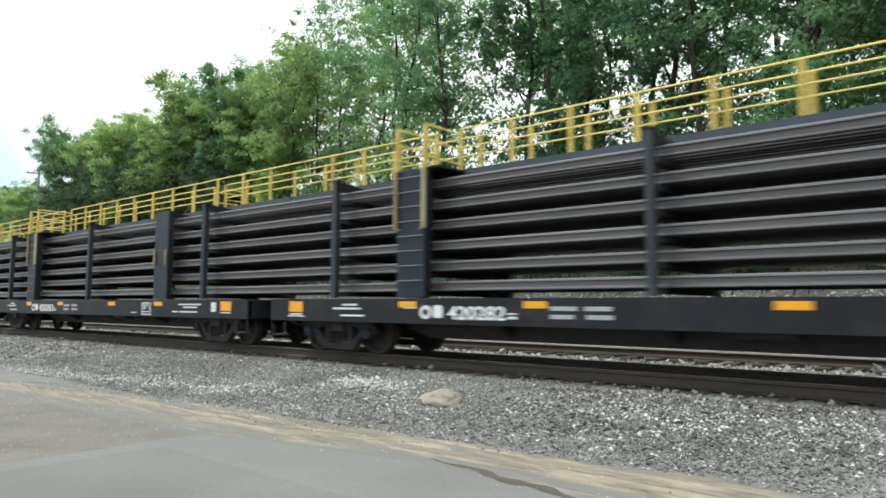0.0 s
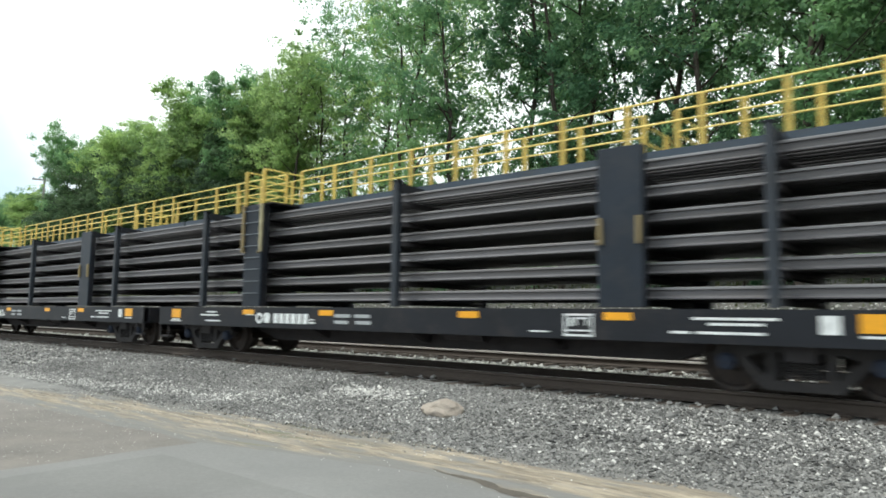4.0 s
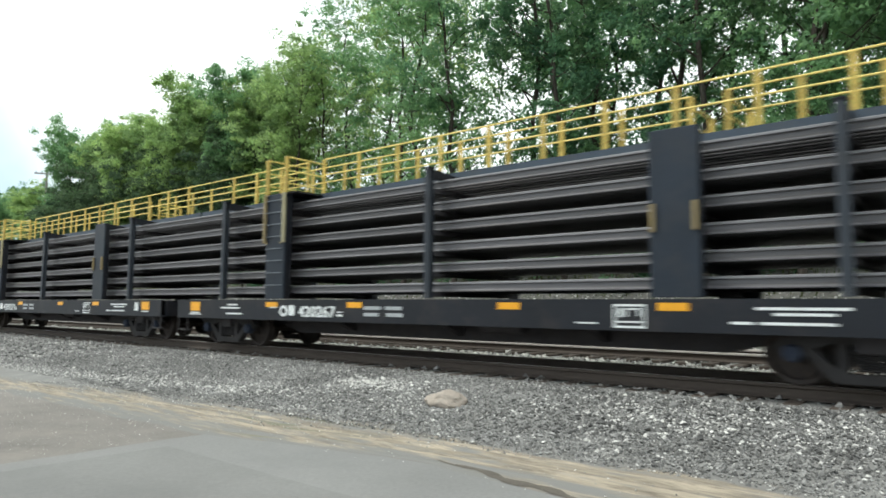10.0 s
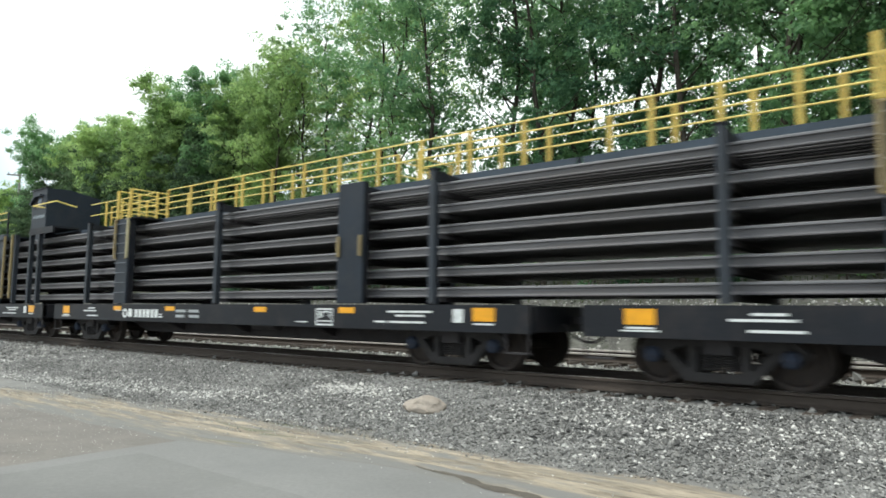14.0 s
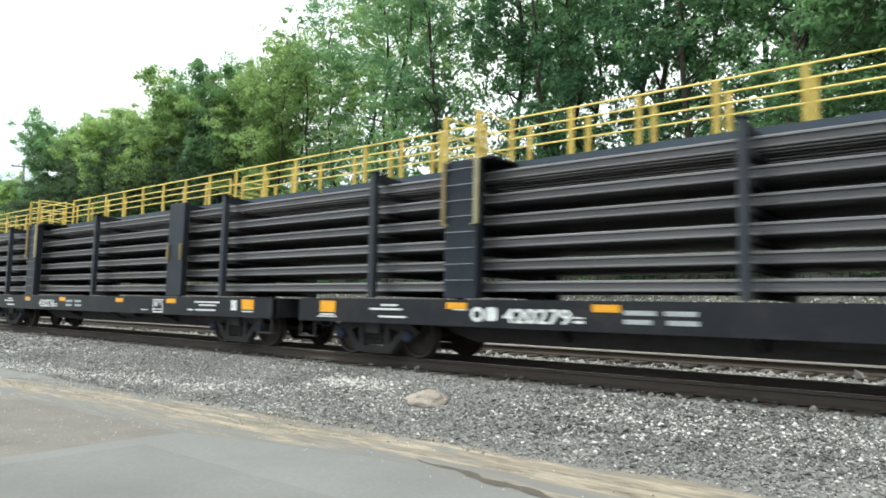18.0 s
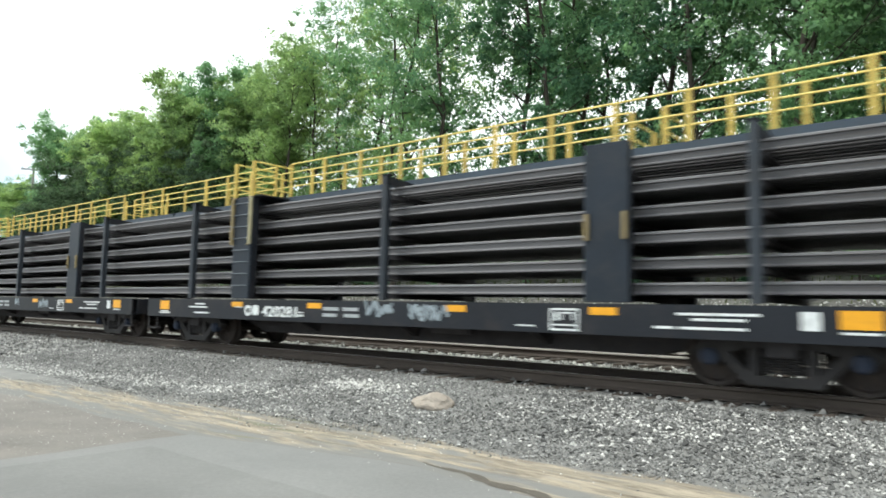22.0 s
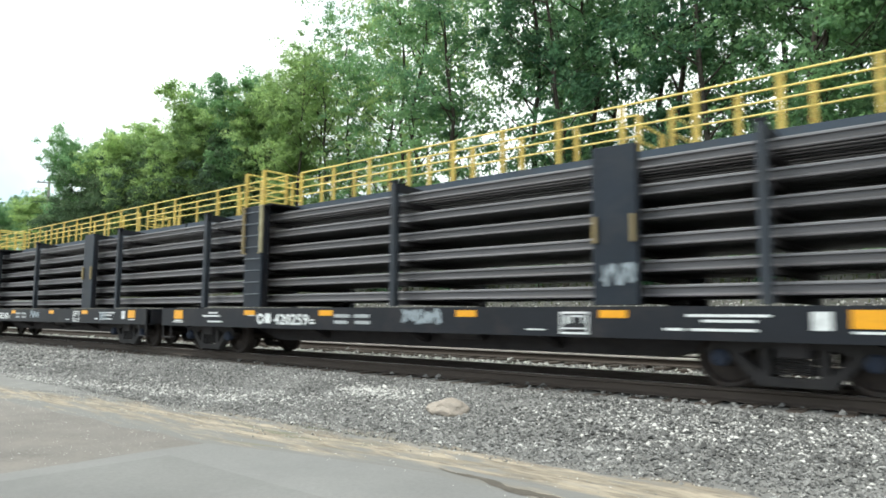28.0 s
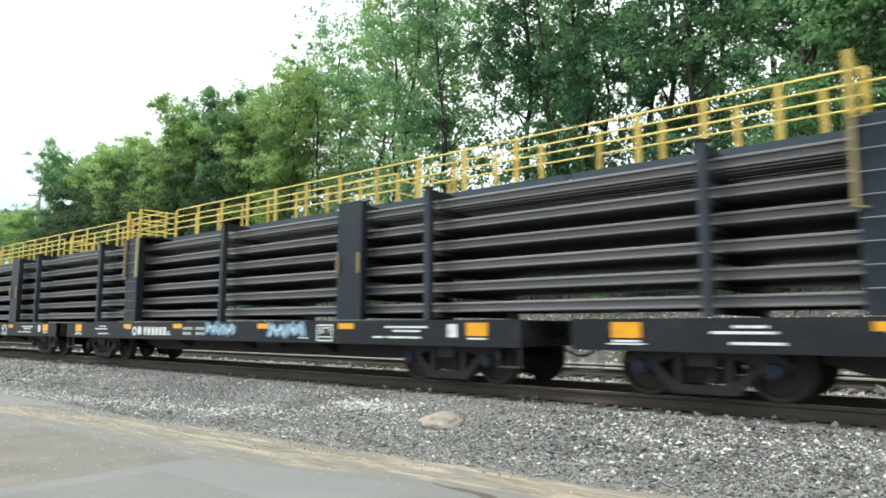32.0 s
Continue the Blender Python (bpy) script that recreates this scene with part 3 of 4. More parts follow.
def number(car, text):
    """The car's painted number, with the built-in font."""
    cu = bpy.data.curves.new("car_number", "FONT")
    cu.body, cu.size, cu.extrude, cu.offset = text, 0.315, 0.0015, 0.0
    tmp = new("tmp", cu)
    bpy.context.view_layer.update()
    me = bpy.data.meshes.new_from_object(tmp.evaluated_get(bpy.context.evaluated_depsgraph_get()))
    bpy.data.objects.remove(tmp)
    me.transform(pose(0, 0, 0, 90, 0, 0))
    xs = [v.co.x for v in me.vertices]
    me.transform(Matrix.Diagonal((1.18 / (max(xs) - min(xs)), 1, 1, 1)))
    bold = bmesh.new()
    for dx, dy, dz in ((-0.014, 0, 0), (-0.005, -0.0006, 0.005), (0.005, -0.0012, -0.004), (0.014, -0.0018, 0)):
        me.transform(Matrix.Translation((dx, dy, dz)))
        bold.from_mesh(me)
        me.transform(Matrix.Translation((-dx, -dy, -dz)))
    return part("car_number", bold, M_WHITE, car, "white painted car number", at=(-3.58, NEAR - 0.006, 0.742))


def underframe(car):
    for s in (-1, 1):
        # channel-shaped side sill with flanges
        o = [(1.45, 0.65), (1.45, 1.10), (1.30, 1.10), (1.30, 1.08), (1.42, 1.08), (1.42, 0.69), (1.30, 0.69), (1.30, 0.65)]
        part("side_sill", prism([(s * a, z) for a, z in o], -8.6, 8.6, axis="x"), M_BODY, car)
        part("end_sill", bevelled((s * 8.48 - 0.11, s * 8.48 + 0.11, -1.29, 1.29, 0.66, 1.09), 0.02), M_BODY, car)
        bm = bevelled((s * 8.75 - 0.16, s * 8.75 + 0.16, -0.09, 0.09, 0.78, 0.94), 0.02)
        part("coupler", bm, M_UNDER, car, "cast knuckle coupler", at=None)
        part("knuckle", prism([(s * 8.88, 0.72), (s * 9.06, 0.74), (s * 9.10, 0.86), (s * 9.06, 0.98), (s * 8.88, 1.00)], -0.16, 0.16), M_UNDER, car)
        hose = bmesh.new()
        pts = [(s * 8.6, -0.35, 0.80), (s * 8.78, -0.36, 0.60), (s * 8.98, -0.30, 0.50), (s * 9.04, -0.22, 0.52)]
        for a, b in zip(pts, pts[1:]):
            tube(hose, a, b, 0.022, sides=6)
        part("brake_hose", hose, M_UNDER, car)
        part("corner_step", boxes((s * 8.35 - 0.22, s * 8.35 - 0.20, -1.43, -1.40, 0.35, 0.66), (s * 8.35 + 0.20, s * 8.35 + 0.22, -1.43, -1.40, 0.35, 0.66), (s * 8.35 - 0.22, s * 8.35 + 0.22, -1.44, -1.30, 0.33, 0.355)), M_UNDER, car)
    part("deck", boxes((-8.37, 8.37, -1.29, 1.29, 1.02, 1.08)), M_UNDER, car)
    part("centre_sill", prism([(-8.3, 1.01), (-8.3, 0.68), (-6.0, 0.66), (-4.9, 0.34), (4.9, 0.34), (6.0, 0.66), (8.3, 0.68), (8.3, 1.01)], -0.36, 0.36), M_UNDER, car)
    for x in (-3.0, 0.0, 3.0):
        part("cross_bearer", prism([(-1.29, 1.01), (-1.29, 0.80), (-0.38, 0.42), (-0.38, 1.01)], x - 0.06, x + 0.06, axis="x"), M_UNDER, car)
    part("brake_pipe", tubes(0.025, ((-7.9, -0.62, 0.66), (7.9, -0.62, 0.66))), M_UNDER, car)
    cyl = bmesh.new()
    tube(cyl, (0.9, -0.85, 0.68), (1.75, -0.85, 0.68), 0.16, sides=14)
    part("air_reservoir", cyl, M_UNDER, car, "round black air reservoir")


def post_mesh():
    """Rolled H-shaped upright, 2.3 m tall, at the origin."""
    o = [(-0.062, -0.065), (0.062, -0.065), (0.062, -0.048), (0.01, -0.048), (0.01, 0.048), (0.062, 0.048), (0.062, 0.065), (-0.062, 0.065), (-0.062, 0.048), (-0.01, 0.048), (-0.01, -0.048), (-0.062, -0.048)]
    bm = prism(o, 0, 1)
    bmesh.ops.rotate(bm, verts=bm.verts[:], matrix=Matrix(((1, 0, 0), (0, 0, 1), (0, 1, 0))))
    bmesh.ops.recalc_face_normals(bm, faces=bm.faces[:])
    return bm


def uprights(car, thin, beams=STANDS):
    me = to_mesh("upright", post_mesh(), M_UPRIGHT)
    for x in thin:
        for s in (-1, 1):
            u = part("upright", me, M_BODY, car, at=(x, s * 1.375, 1.12))
            u.scale[2] = 2.36
            part("upright_cap", boxes((x - 0.10, x + 0.10, s * 1.375 - 0.08, s * 1.375 + 0.08, 3.48, 3.50)), M_BODY, car)
    if beams:
        beam = to_mesh("tier_beam", boxes((-0.07, 0.07, -1.30, 1.30, -0.085, -0.045), (-0.05, 0.05, -1.30, 1.30, -0.045, 0.0)), M_UNDER)
        for x in beams:
            for z in TIER_TOP:
                part("tier_beam", beam, M_UNDER, car, at=(x, 0, z - LOAD_H - 0.003))


def ladder_panel(car, x=-4.48, w=0.67):
    for s in (-1, 1):
        part("stand_panel", bevelled((x - w / 2, x + w / 2, s * 1.42 - 0.025, s * 1.42 + 0.025, 1.12, 3.46), 0.008), M_PANEL, car, "blue-grey steel stand panel")
        part("panel_flange", boxes((x - w / 2, x - w / 2 + 0.02, s * 1.32 - 0.07, s * 1.32 + 0.07, 1.12, 3.46), (x + w / 2 - 0.02, x + w / 2, s * 1.32 - 0.07, s * 1.32 + 0.07, 1.12, 3.46)), M_BODY, car)
    for i in range(8):
        z = 1.42 + i * 0.27
        part("rung", tubes(0.011, ((x - w / 2 + 0.03, NEAR - 0.04, z), (x + w / 2 - 0.03, NEAR - 0.04, z)), sides=6), M_RUNG, car, "thin grey steel ladder rung")
    for s in (-1, 1):
        sx = x + s * (w / 2 + 0.01)
        part("ladder_stile", bevelled((sx - 0.032, sx + 0.032, NEAR - 0.065, NEAR + 0.0, 2.36, 3.46), 0.008), M_STILE if s < 0 else M_STILEPALE, car, "yellow painted ladder stile")
        part("gate_post", bevelled((sx - 0.042, sx + 0.042, NEAR - 0.02, NEAR + 0.05, 3.47, 4.28), 0.01), M_POST, car, "tall yellow post beside the ladder")
        for z in (2.38, 3.44):
            part("stile_bracket", tubes(0.016, ((sx, NEAR - 0.03, z), (x + s * (w / 2 - 0.10), NEAR - 0.03, z - 0.03 if z < 3 else z)), sides=6), M_STILE, car)
        for z in (4.27, 3.97, 3.68):
            part("gate_rail", tubes(0.018, ((sx, NEAR + 0.06, z), (sx, -0.32, z)), sides=6), M_YELLOW, car)
    part("platform", boxes((x - 0.42, x + 0.62, -1.38, -0.61, 3.455, 3.49)), M_BODY, car, "dark steel platform at the ladder head")


def wide_panel(car, x=4.57, w=0.70):
    for s in (-1, 1):
        part("stand_panel", bevelled((x - w / 2, x + w / 2, s * 1.42 - 0.025, s * 1.42 + 0.025, 1.12, 3.46), 0.008), M_PANEL, car, "blue-grey steel stand panel")
        part("panel_flange", boxes((x - w / 2, x - w / 2 + 0.02, s * 1.345 - 0.05, s * 1.345 + 0.05, 1.12, 3.46), (x + w / 2 - 0.02, x + w / 2, s * 1.345 - 0.05, s * 1.345 + 0.05, 1.12, 3.46)), M_BODY, car)
        sx = x + s * (w / 2 - 0.05)
        part("grab_iron", bevelled((sx - 0.028, sx + 0.028, NEAR - 0.05, NEAR + 0.003, 2.02, 2.42), 0.008), M_STILE, car, "weathered yellow grab iron")


def grating(x0, x1):
    """Open bar grating: flat bars along the car on cross bars."""
    bars = [(x0, x1, y - 0.007, y + 0.007, 3.40, 3.45) for y in [-0.572 + i * 0.104 for i in range(12)]]
    k = int((x1 - x0) / 0.45)
    return boxes(*bars, *[(x0 + 0.1 + i * 0.45, x0 + 0.115 + i * 0.45, -0.579, 0.579, 3.385, 3.399) for i in range(k)])


def walkway(car, x0=-9.0, x1=9.0, gap=(-4.80, -4.20), far_gap=(4.20, 4.78)):
    part("walkway", grating(x0, x1), M_PANEL, car, "open blue-grey steel grating walkway above the rails")
    for s in (-1, 1):
        part("walkway_edge", boxes((x0, x1, s * 0.60 - 0.02, s * 0.60 + 0.02, 3.30, 3.525)), M_EDGE, car)
    for x in STANDS:
        for s in (-1, 1):
            part("walkway_bearer", prism([(s * 1.36, 3.30), (s * 1.36, 3.47), (s * 1.20, 3.47), (s * 0.622, 3.42), (s * 0.622, 3.31)], x - 0.05, x + 0.05, axis="x"), M_BODY, car)
    post = to_mesh("fence_post", bevelled((-0.045, 0.045, -0.02, 0.02, 0, 0.945), 0.006), M_POST)
    for y in (-0.32, 0.32):
        hole = gap if y < 0 else far_gap
        for a, b in ((x0, hole[0]), (hole[1], x1)):
            for name, z in (("top_rail", 4.405), ("middle_rail", 4.035)):
                part(name, tubes(0.017, ((a, y, z), (b, y, z)), sides=8), M_YELLOW, car)
            k = max(2, round((b - a) / 1.19))
            # the rails overhang the outermost posts at the car's ends
            for i in range(1 if a == x0 and y < 0 else 0, k if b == x1 else k + 1):
                part("fence_post", post, M_YELLOW, car, at=(max(x0 + 0.05, min(x1 - 0.05, a + (b - a) * i / k)), y, 3.452))
    # the landing of the far ladder: cross railings out to two posts at the car's far side
    for x in (far_gap[0] - 0.03, far_gap[1] + 0.03):
        part("gate_post", bevelled((x - 0.042, x + 0.042, 1.36, 1.43, 3.47, 4.28), 0.01), M_POST, car, "yellow post beside the far ladder")
        for z in (4.27, 3.97, 3.68):
            part("gate_rail", tubes(0.018, ((x, 0.32, z), (x, 1.37, z)), sides=6), M_YELLOW, car)
    part("platform", boxes((far_gap[0] - 0.2, far_gap[1] + 0.1, 0.63, 1.36, 3.455, 3.49)), M_BODY, car, "dark steel platform at the ladder head")


def rail_car():
    car = tagged(new("rail_car"), "slate-black flat car with stands, carrying tiers of long rails", "railway car", "cars of the rail train")
    underframe(car)
    for s in (-1, 1):
        truck(car, s * 6.8)
        for d in (-0.889, 0.889):
            wheelset(car, s * 6.8 + d)
    uprights(car, (-6.60, 0.04, 6.60))
    ladder_panel(car)
    wide_panel(car)
    walkway(car)
    markings(car)
    return car


def stroke(points, w, lift=0.006, y=NEAR, rise=0.0):
    """A flat painted band along points (x, z), w wide, on the side of a car."""
    bm = bmesh.new()
    rows = []
    for i, (x, z) in enumerate(points):
        a, b = points[max(i - 1, 0)], points[min(i + 1, len(points) - 1)]
        d = Vector((b[0] - a[0], 0, b[1] - a[1])).normalized()
        n = Vector((-d.z, 0, d.x)) * w / 2
        p = Vector((x, y - lift - rise * i, z))
        rows.append((bm.verts.new(p + n), bm.verts.new(p - n)))
    for a, b in zip(rows, rows[1:]):
        bm.faces.new((a[0], a[1], b[1], b[0]))
    return bm


def tag_paint(car, x0, z0, w, h, count, mat, seed, thick, y=NEAR, label="unreadable spray-painted scrawl"):
    """Unreadable spray scrawl: jagged bands that run its whole length over one another, and short slanting dashes."""
    rng = random.Random(seed)
    lift = 0.007
    for layer in range(2):
        n, pts, up = count * (2 + layer), [], layer == 0
        for k in range(n + 1):
            up = not up
            v = (0.88 if up else 0.12) + rng.uniform(-0.16, 0.12 if up else 0.2)
            u = (k + rng.uniform(-0.42, 0.42)) / n
            pts.append((x0 + w * max(0.0, min(1.0, u)), z0 + h * max(0.0, min(1.0, v))))
        fine = [pts[0]]
        for p, q in zip(pts, pts[1:]):
            fine += [(p[0] + (q[0] - p[0]) * g, p[1] + (q[1] - p[1]) * g) for g in (0.12, 0.5, 0.88)]
        lift += 0.003
        part("scrawl", stroke(fine, thick * (0.9, 0.55)[layer], lift, y, 0.00004), mat, car, label)
    for k in range(max(1, count // 2)):
        u, v = x0 + w * (k + rng.uniform(0.2, 0.8)) / max(1, count // 2), z0 + h * rng.uniform(0.25, 0.75)
        lift += 0.0006
        part("scrawl", stroke([(u - 0.09 * w, v), (u, v + 0.05 * h), (u + 0.09 * w, v + 0.16 * h)], thick, lift + 0.003, y), mat, car, label)


def bubbles(car, x0, z0, w, h, count, seed, y):
    """Filled uneven bubble shapes with a pale outline, overlapping like a sprayed throw-up."""
    rng = random.Random(seed)
    cell = w / count
    for i in range(count):
        cx, cz, ring = x0 + cell * (i + 0.5), z0 + h * 0.5, []
        a, b, c = rng.uniform(0, 6.28), rng.uniform(0, 6.28), rng.uniform(-0.35, 0.35)
        for k in range(28):
            q = 2 * math.pi * k / 28
            u = math.copysign(abs(math.cos(q)) ** 0.6, math.cos(q)) * (0.62 + 0.13 * math.sin(3 * q + a))
            v = math.copysign(abs(math.sin(q)) ** 0.6, math.sin(q)) * (0.46 + 0.09 * math.sin(2 * q + b)) + c * u * 0.4
            ring.append((cx + cell * u, cz + h * max(-0.5, min(0.5, v))))
        fill = bmesh.new()
        fill.faces.new([fill.verts.new((px, y - 0.006 - 0.002 * i, pz)) for px, pz in ring])
        part("scrawl_fill", fill, M_SPRAYVIOLET, car, "dull violet spray fill")
        part("scrawl", stroke(ring + ring[:2], 0.08, 0.0072 + 0.002 * i, y, 0.00002), M_SPRAY, car, "pale spray-painted outline")
        for j in range(2):
            inner = [(cx + cell * (-0.30 + 0.6 * k / 6), cz + h * (-0.05 + 0.2 * j + 0.13 * math.sin(k * 0.9 + a + j))) for k in range(7)]
            part("scrawl", stroke(inner, 0.055, 0.0078 + 0.002 * i, y, 0.00002), M_SPRAY, car, "pale spray-painted stroke")


def anchor_car():
    """The car that clamps the rails: triangular gusset plates, a top chord, an open ladder and a small cab."""
    car = tagged(new("anchor_car"), "slate-black rail anchor car with triangular plates, cab and spray paint", "railway car", "cars of the rail train")
    underframe(car)
    for s in (-1, 1):
        truck(car, s * 6.8)
        for d in (-0.889, 0.889):
            wheelset(car, s * 6.8 + d)
    uprights(car, (-6.45, 0.15, 5.90, 7.20, 7.9), (-6.45, 0.15, 7.20))
    for y in (-1.42, 1.42):
        for s in (-1, 1):
            edge = 4.85 if s > 0 else 5.02
            tri = [(s * edge, 1.12), (s * edge, 3.34), (s * 4.25, 3.34), (s * 1.35, 1.12)]
            part("gusset_plate", prism(tri, y - 0.022, y + 0.022), M_PANEL, car, "triangular blue-grey steel gusset plate")
            part("gusset_flange", prism([(s * 4.25, 3.34), (s * 4.12, 3.34), (s * 1.22, 1.12), (s * 1.35, 1.12)], y - 0.09, y + 0.09), M_BODY, car)
        part("top_chord", bevelled((-7.25, 5.05, y - 0.10, y + 0.10, 3.345, 3.56), 0.03), M_PANEL, car, "heavy dark top beam")
    for s in (-1, 1):
        for i, dx in enumerate((3.65, 4.15, 4.62)):
            x = s * dx
            part("grab_iron", bevelled((x - 0.035, x + 0.035, NEAR - 0.05, NEAR + 0.005, 1.98 + 0.14 * i, 2.42 + 0.12 * i), 0.008), M_STILE, car, "weathered yellow grab iron")
    for x in (-3.4, 3.1):
        s = 1 if x > 0 else -1
        part("brace", prism([(x, 1.2), (x + 0.08, 1.2), (x - s * 1.9 + 0.08, 3.3), (x - s * 1.9, 3.3)], 0.95, 1.03), M_BODY, car)
    # open ladder
    for x in (5.06, 5.74):
        part("ladder_stile", bevelled((x - 0.035, x + 0.035, NEAR - 0.05, NEAR + 0.02, 1.30, 3.50), 0.008), M_STILE, car, "yellow painted ladder stile")
    for i in range(8):
        z = 1.42 + i * 0.27
        part("rung", tubes(0.011, ((5.09, NEAR - 0.015, z), (5.71, NEAR - 0.015, z)), sides=6), M_BODY, car, "thin dark steel ladder rung")
    # end platform and cab
    part("walkway", boxes((-7.25, 5.7, -1.315, 1.315, 3.42, 3.46), (-8.55, -7.255, -0.60, 0.60, 3.42, 3.46)), M_PANEL, car, "solid blue-grey steel deck above the rails")
    part("platform", boxes((5.72, 8.95, -0.60, 0.9, 3.46, 3.52), (7.15, 8.95, -1.44, -0.61, 3.555, 3.61), (7.15, 8.95, -1.44, -1.38, 3.40, 3.554)), M_BODY, car, "dark steel end platform")
    cab = prism([(-0.98, 3.30), (-0.98, 5.09), (-0.20, 5.12), (0.85, 4.92), (0.85, 3.30)], 5.93, 7.15, axis="x")
    cab_ob = part("operator_cab", cab, M_PANEL, car, "small blue-grey operator cab with arched window")
    # flat dark plate on the cab wall; the recess's shade is its colour
    arch = [(6.04, 4.40), (6.04, 4.58), (6.20, 4.74), (6.45, 4.83), (6.80, 4.83), (6.80, 4.40)]
    part("window", prism(arch, -0.986, -0.982), M_UNDER, cab_ob, "dark plate for the shaded cab window opening, with a slanted visor")
    part("window_hood", prism([(5.98, 4.58), (6.16, 4.79), (6.44, 4.89), (6.86, 4.89), (6.86, 4.83), (6.46, 4.83), (6.22, 4.73), (6.06, 4.56)], -1.10, -0.985), M_PANEL, cab_ob)
    part("pane", prism([(6.46, 4.45), (6.46, 4.79), (6.56, 4.81), (6.74, 4.79), (6.74, 4.45)], -0.994, -0.988), M_PANE, cab_ob, "dull blue-grey window pane")
    part("roof_lip", boxes((5.89, 7.19, -1.02, -0.94, 5.088, 5.12)), M_BODY, cab_ob)
    tag_paint(cab_ob, 6.08, 4.05, 0.98, 0.16, 7, M_SPRAYGREY, 41, 0.045, -0.98, label="pale spray-painted scrawl")
    # thin hand-lines along the outer edge
    for z, x in ((4.38, -7.10), (4.14, -5.60)):
        part("hand_line", tubes(0.017, ((x, -1.35, z), (4.9, -1.35, z)), sides=6), M_YELLOW, car, "thin yellow hand line")
        part("hand_line", tubes(0.017, ((x, -1.35, z), (x - 0.15, -0.38, z - 0.02)), ((x - 0.15, -0.38, z - 0.02), (-8.4, -0.35, z)), sides=6), M_YELLOW, car, "thin yellow hand line")
    part("hand_line", tubes(0.022, ((7.05, -1.35, 4.42), (8.87, -1.35, 4.42)), ((8.87, -1.35, 4.42), (8.87, -0.7, 4.30)), ((7.05, -1.35, 4.42), (7.10, -0.985, 4.40)), sides=6), M_YELLOW, car, "yellow handrail beside the cab")
    for x in (-5.5, 4.9):
        part("hand_line_post", boxes((x - 0.025, x + 0.025, -1.375, -1.325, 3.555, 4.40)), M_BODY, car)
    part("fence_post", bevelled((-8.47, -8.40, -0.38, -0.32, 3.452, 4.34), 0.008), M_YELLOW, car)
    markings(car)
    bubbles(car, -4.78, 1.17, 2.15, 0.66, 3, 4, NEAR)
    tag_paint(car, -0.40, 0.71, 1.55, 0.40, 5, M_SPRAY, 8, 0.085, NEAR, label="pale spray-painted scrawl on the sill")
    tag_paint(car, 2.10, 0.70, 1.50, 0.40, 5, M_SPRAY, 21, 0.085, NEAR, label="pale spray-painted scrawl on the sill")
    return car


NUMBERS = {0: "420282", 1: "420283", 2: "420264", 4: "420265", 5: "420266", 6: "420263", 7: "420267", 8: "420271", 9: "420269", 11: "420258", 12: "420279",
           13: "420276", 14: "420273", 15: "420281", 16: "420277", 18: "420275", 19: "420259", 20: "420260", 21: "420251"}
FIRST_CAR, LAST_CAR, ANCHOR = -1, 24, 11
base_car = rail_car()
cars = {}
for k in range(FIRST_CAR, LAST_CAR + 1):
    if k == ANCHOR:
        c = anchor_car()
    elif k == FIRST_CAR:
        c = base_car
    else:
        c = copy_thing(base_car, Matrix.Identity(4))
    cars[k] = c
for k, c in cars.items():
    if k in NUMBERS:
        number(c, NUMBERS[k])
    else:
        for i in range(6):
            part("number_bar", sill_panel(-3.50 + i * 0.205, 0.86, 0.15, 0.21), M_WHITE, c, "plain white block of a car number")
for k, x, z, w, h, n, mat, seed, th in ((14, 2.15, 0.78, 0.55, 0.33, 2, M_SPRAYGREY, 3, 0.08), (15, -0.35, 0.78, 0.75, 0.34, 2, M_SPRAYGREY, 5, 0.09), (15, 0.75, 0.74, 0.95, 0.36, 3, M_SPRAYGREY, 6, 0.07),
                                        (16, 0.05, 0.80, 0.40, 0.30, 2, M_SPRAYGREY, 7, 0.07), (16, 2.15, 0.74, 0.8, 0.34, 3, M_SPRAYGREY, 8, 0.07), (18, 0.85, 0.76, 0.9, 0.34, 3, M_SPRAYGREY, 9, 0.08),
                                        (19, 0.35, 0.76, 0.95, 0.34, 4, M_SPRAYGREY, 10, 0.08), (20, -0.1, 0.76, 0.85, 0.32, 3, M_SPRAYGREY, 11, 0.08), (20, 5.62, 0.72, 0.5, 0.36, 2, M_SPRAYGREY, 31, 0.05),
                                        (21, -0.40, 0.70, 1.7, 0.30, 6, M_SPRAYBLUE, 12, 0.11), (21, 1.35, 0.70, 2.2, 0.30, 7, M_SPRAYBLUE, 13, 0.11), (21, -0.35, 0.76, 3.8, 0.30, 12, M_SPRAY, 14, 0.035),
                                        (22, -0.5, 0.73, 1.3, 0.38, 4, M_SPRAYBLUE, 15, 0.13), (22, 2.0, 0.73, 1.3, 0.38, 4, M_SPRAYBLUE, 16, 0.13), (22, -0.45, 0.76, 1.2, 0.3, 4, M_SPRAY, 17, 0.035), (22, 2.05, 0.76, 1.2, 0.3, 4, M_SPRAY, 18, 0.035),
                                        (17, 4.40, 1.45, 0.5, 0.5, 1, M_SPRAYGREY, 19, 0.06), (19, 4.36, 1.35, 0.55, 0.42, 2, M_SPRAYGREY, 20, 0.06), (21, 4.40, 1.45, 0.5, 0.32, 2, M_SPRAYGREY, 23, 0.06)):
    tag_paint(cars[k], x, z, w, h, n, mat, seed, th, NEAR if mat != M_SPRAY else NEAR - 0.012)

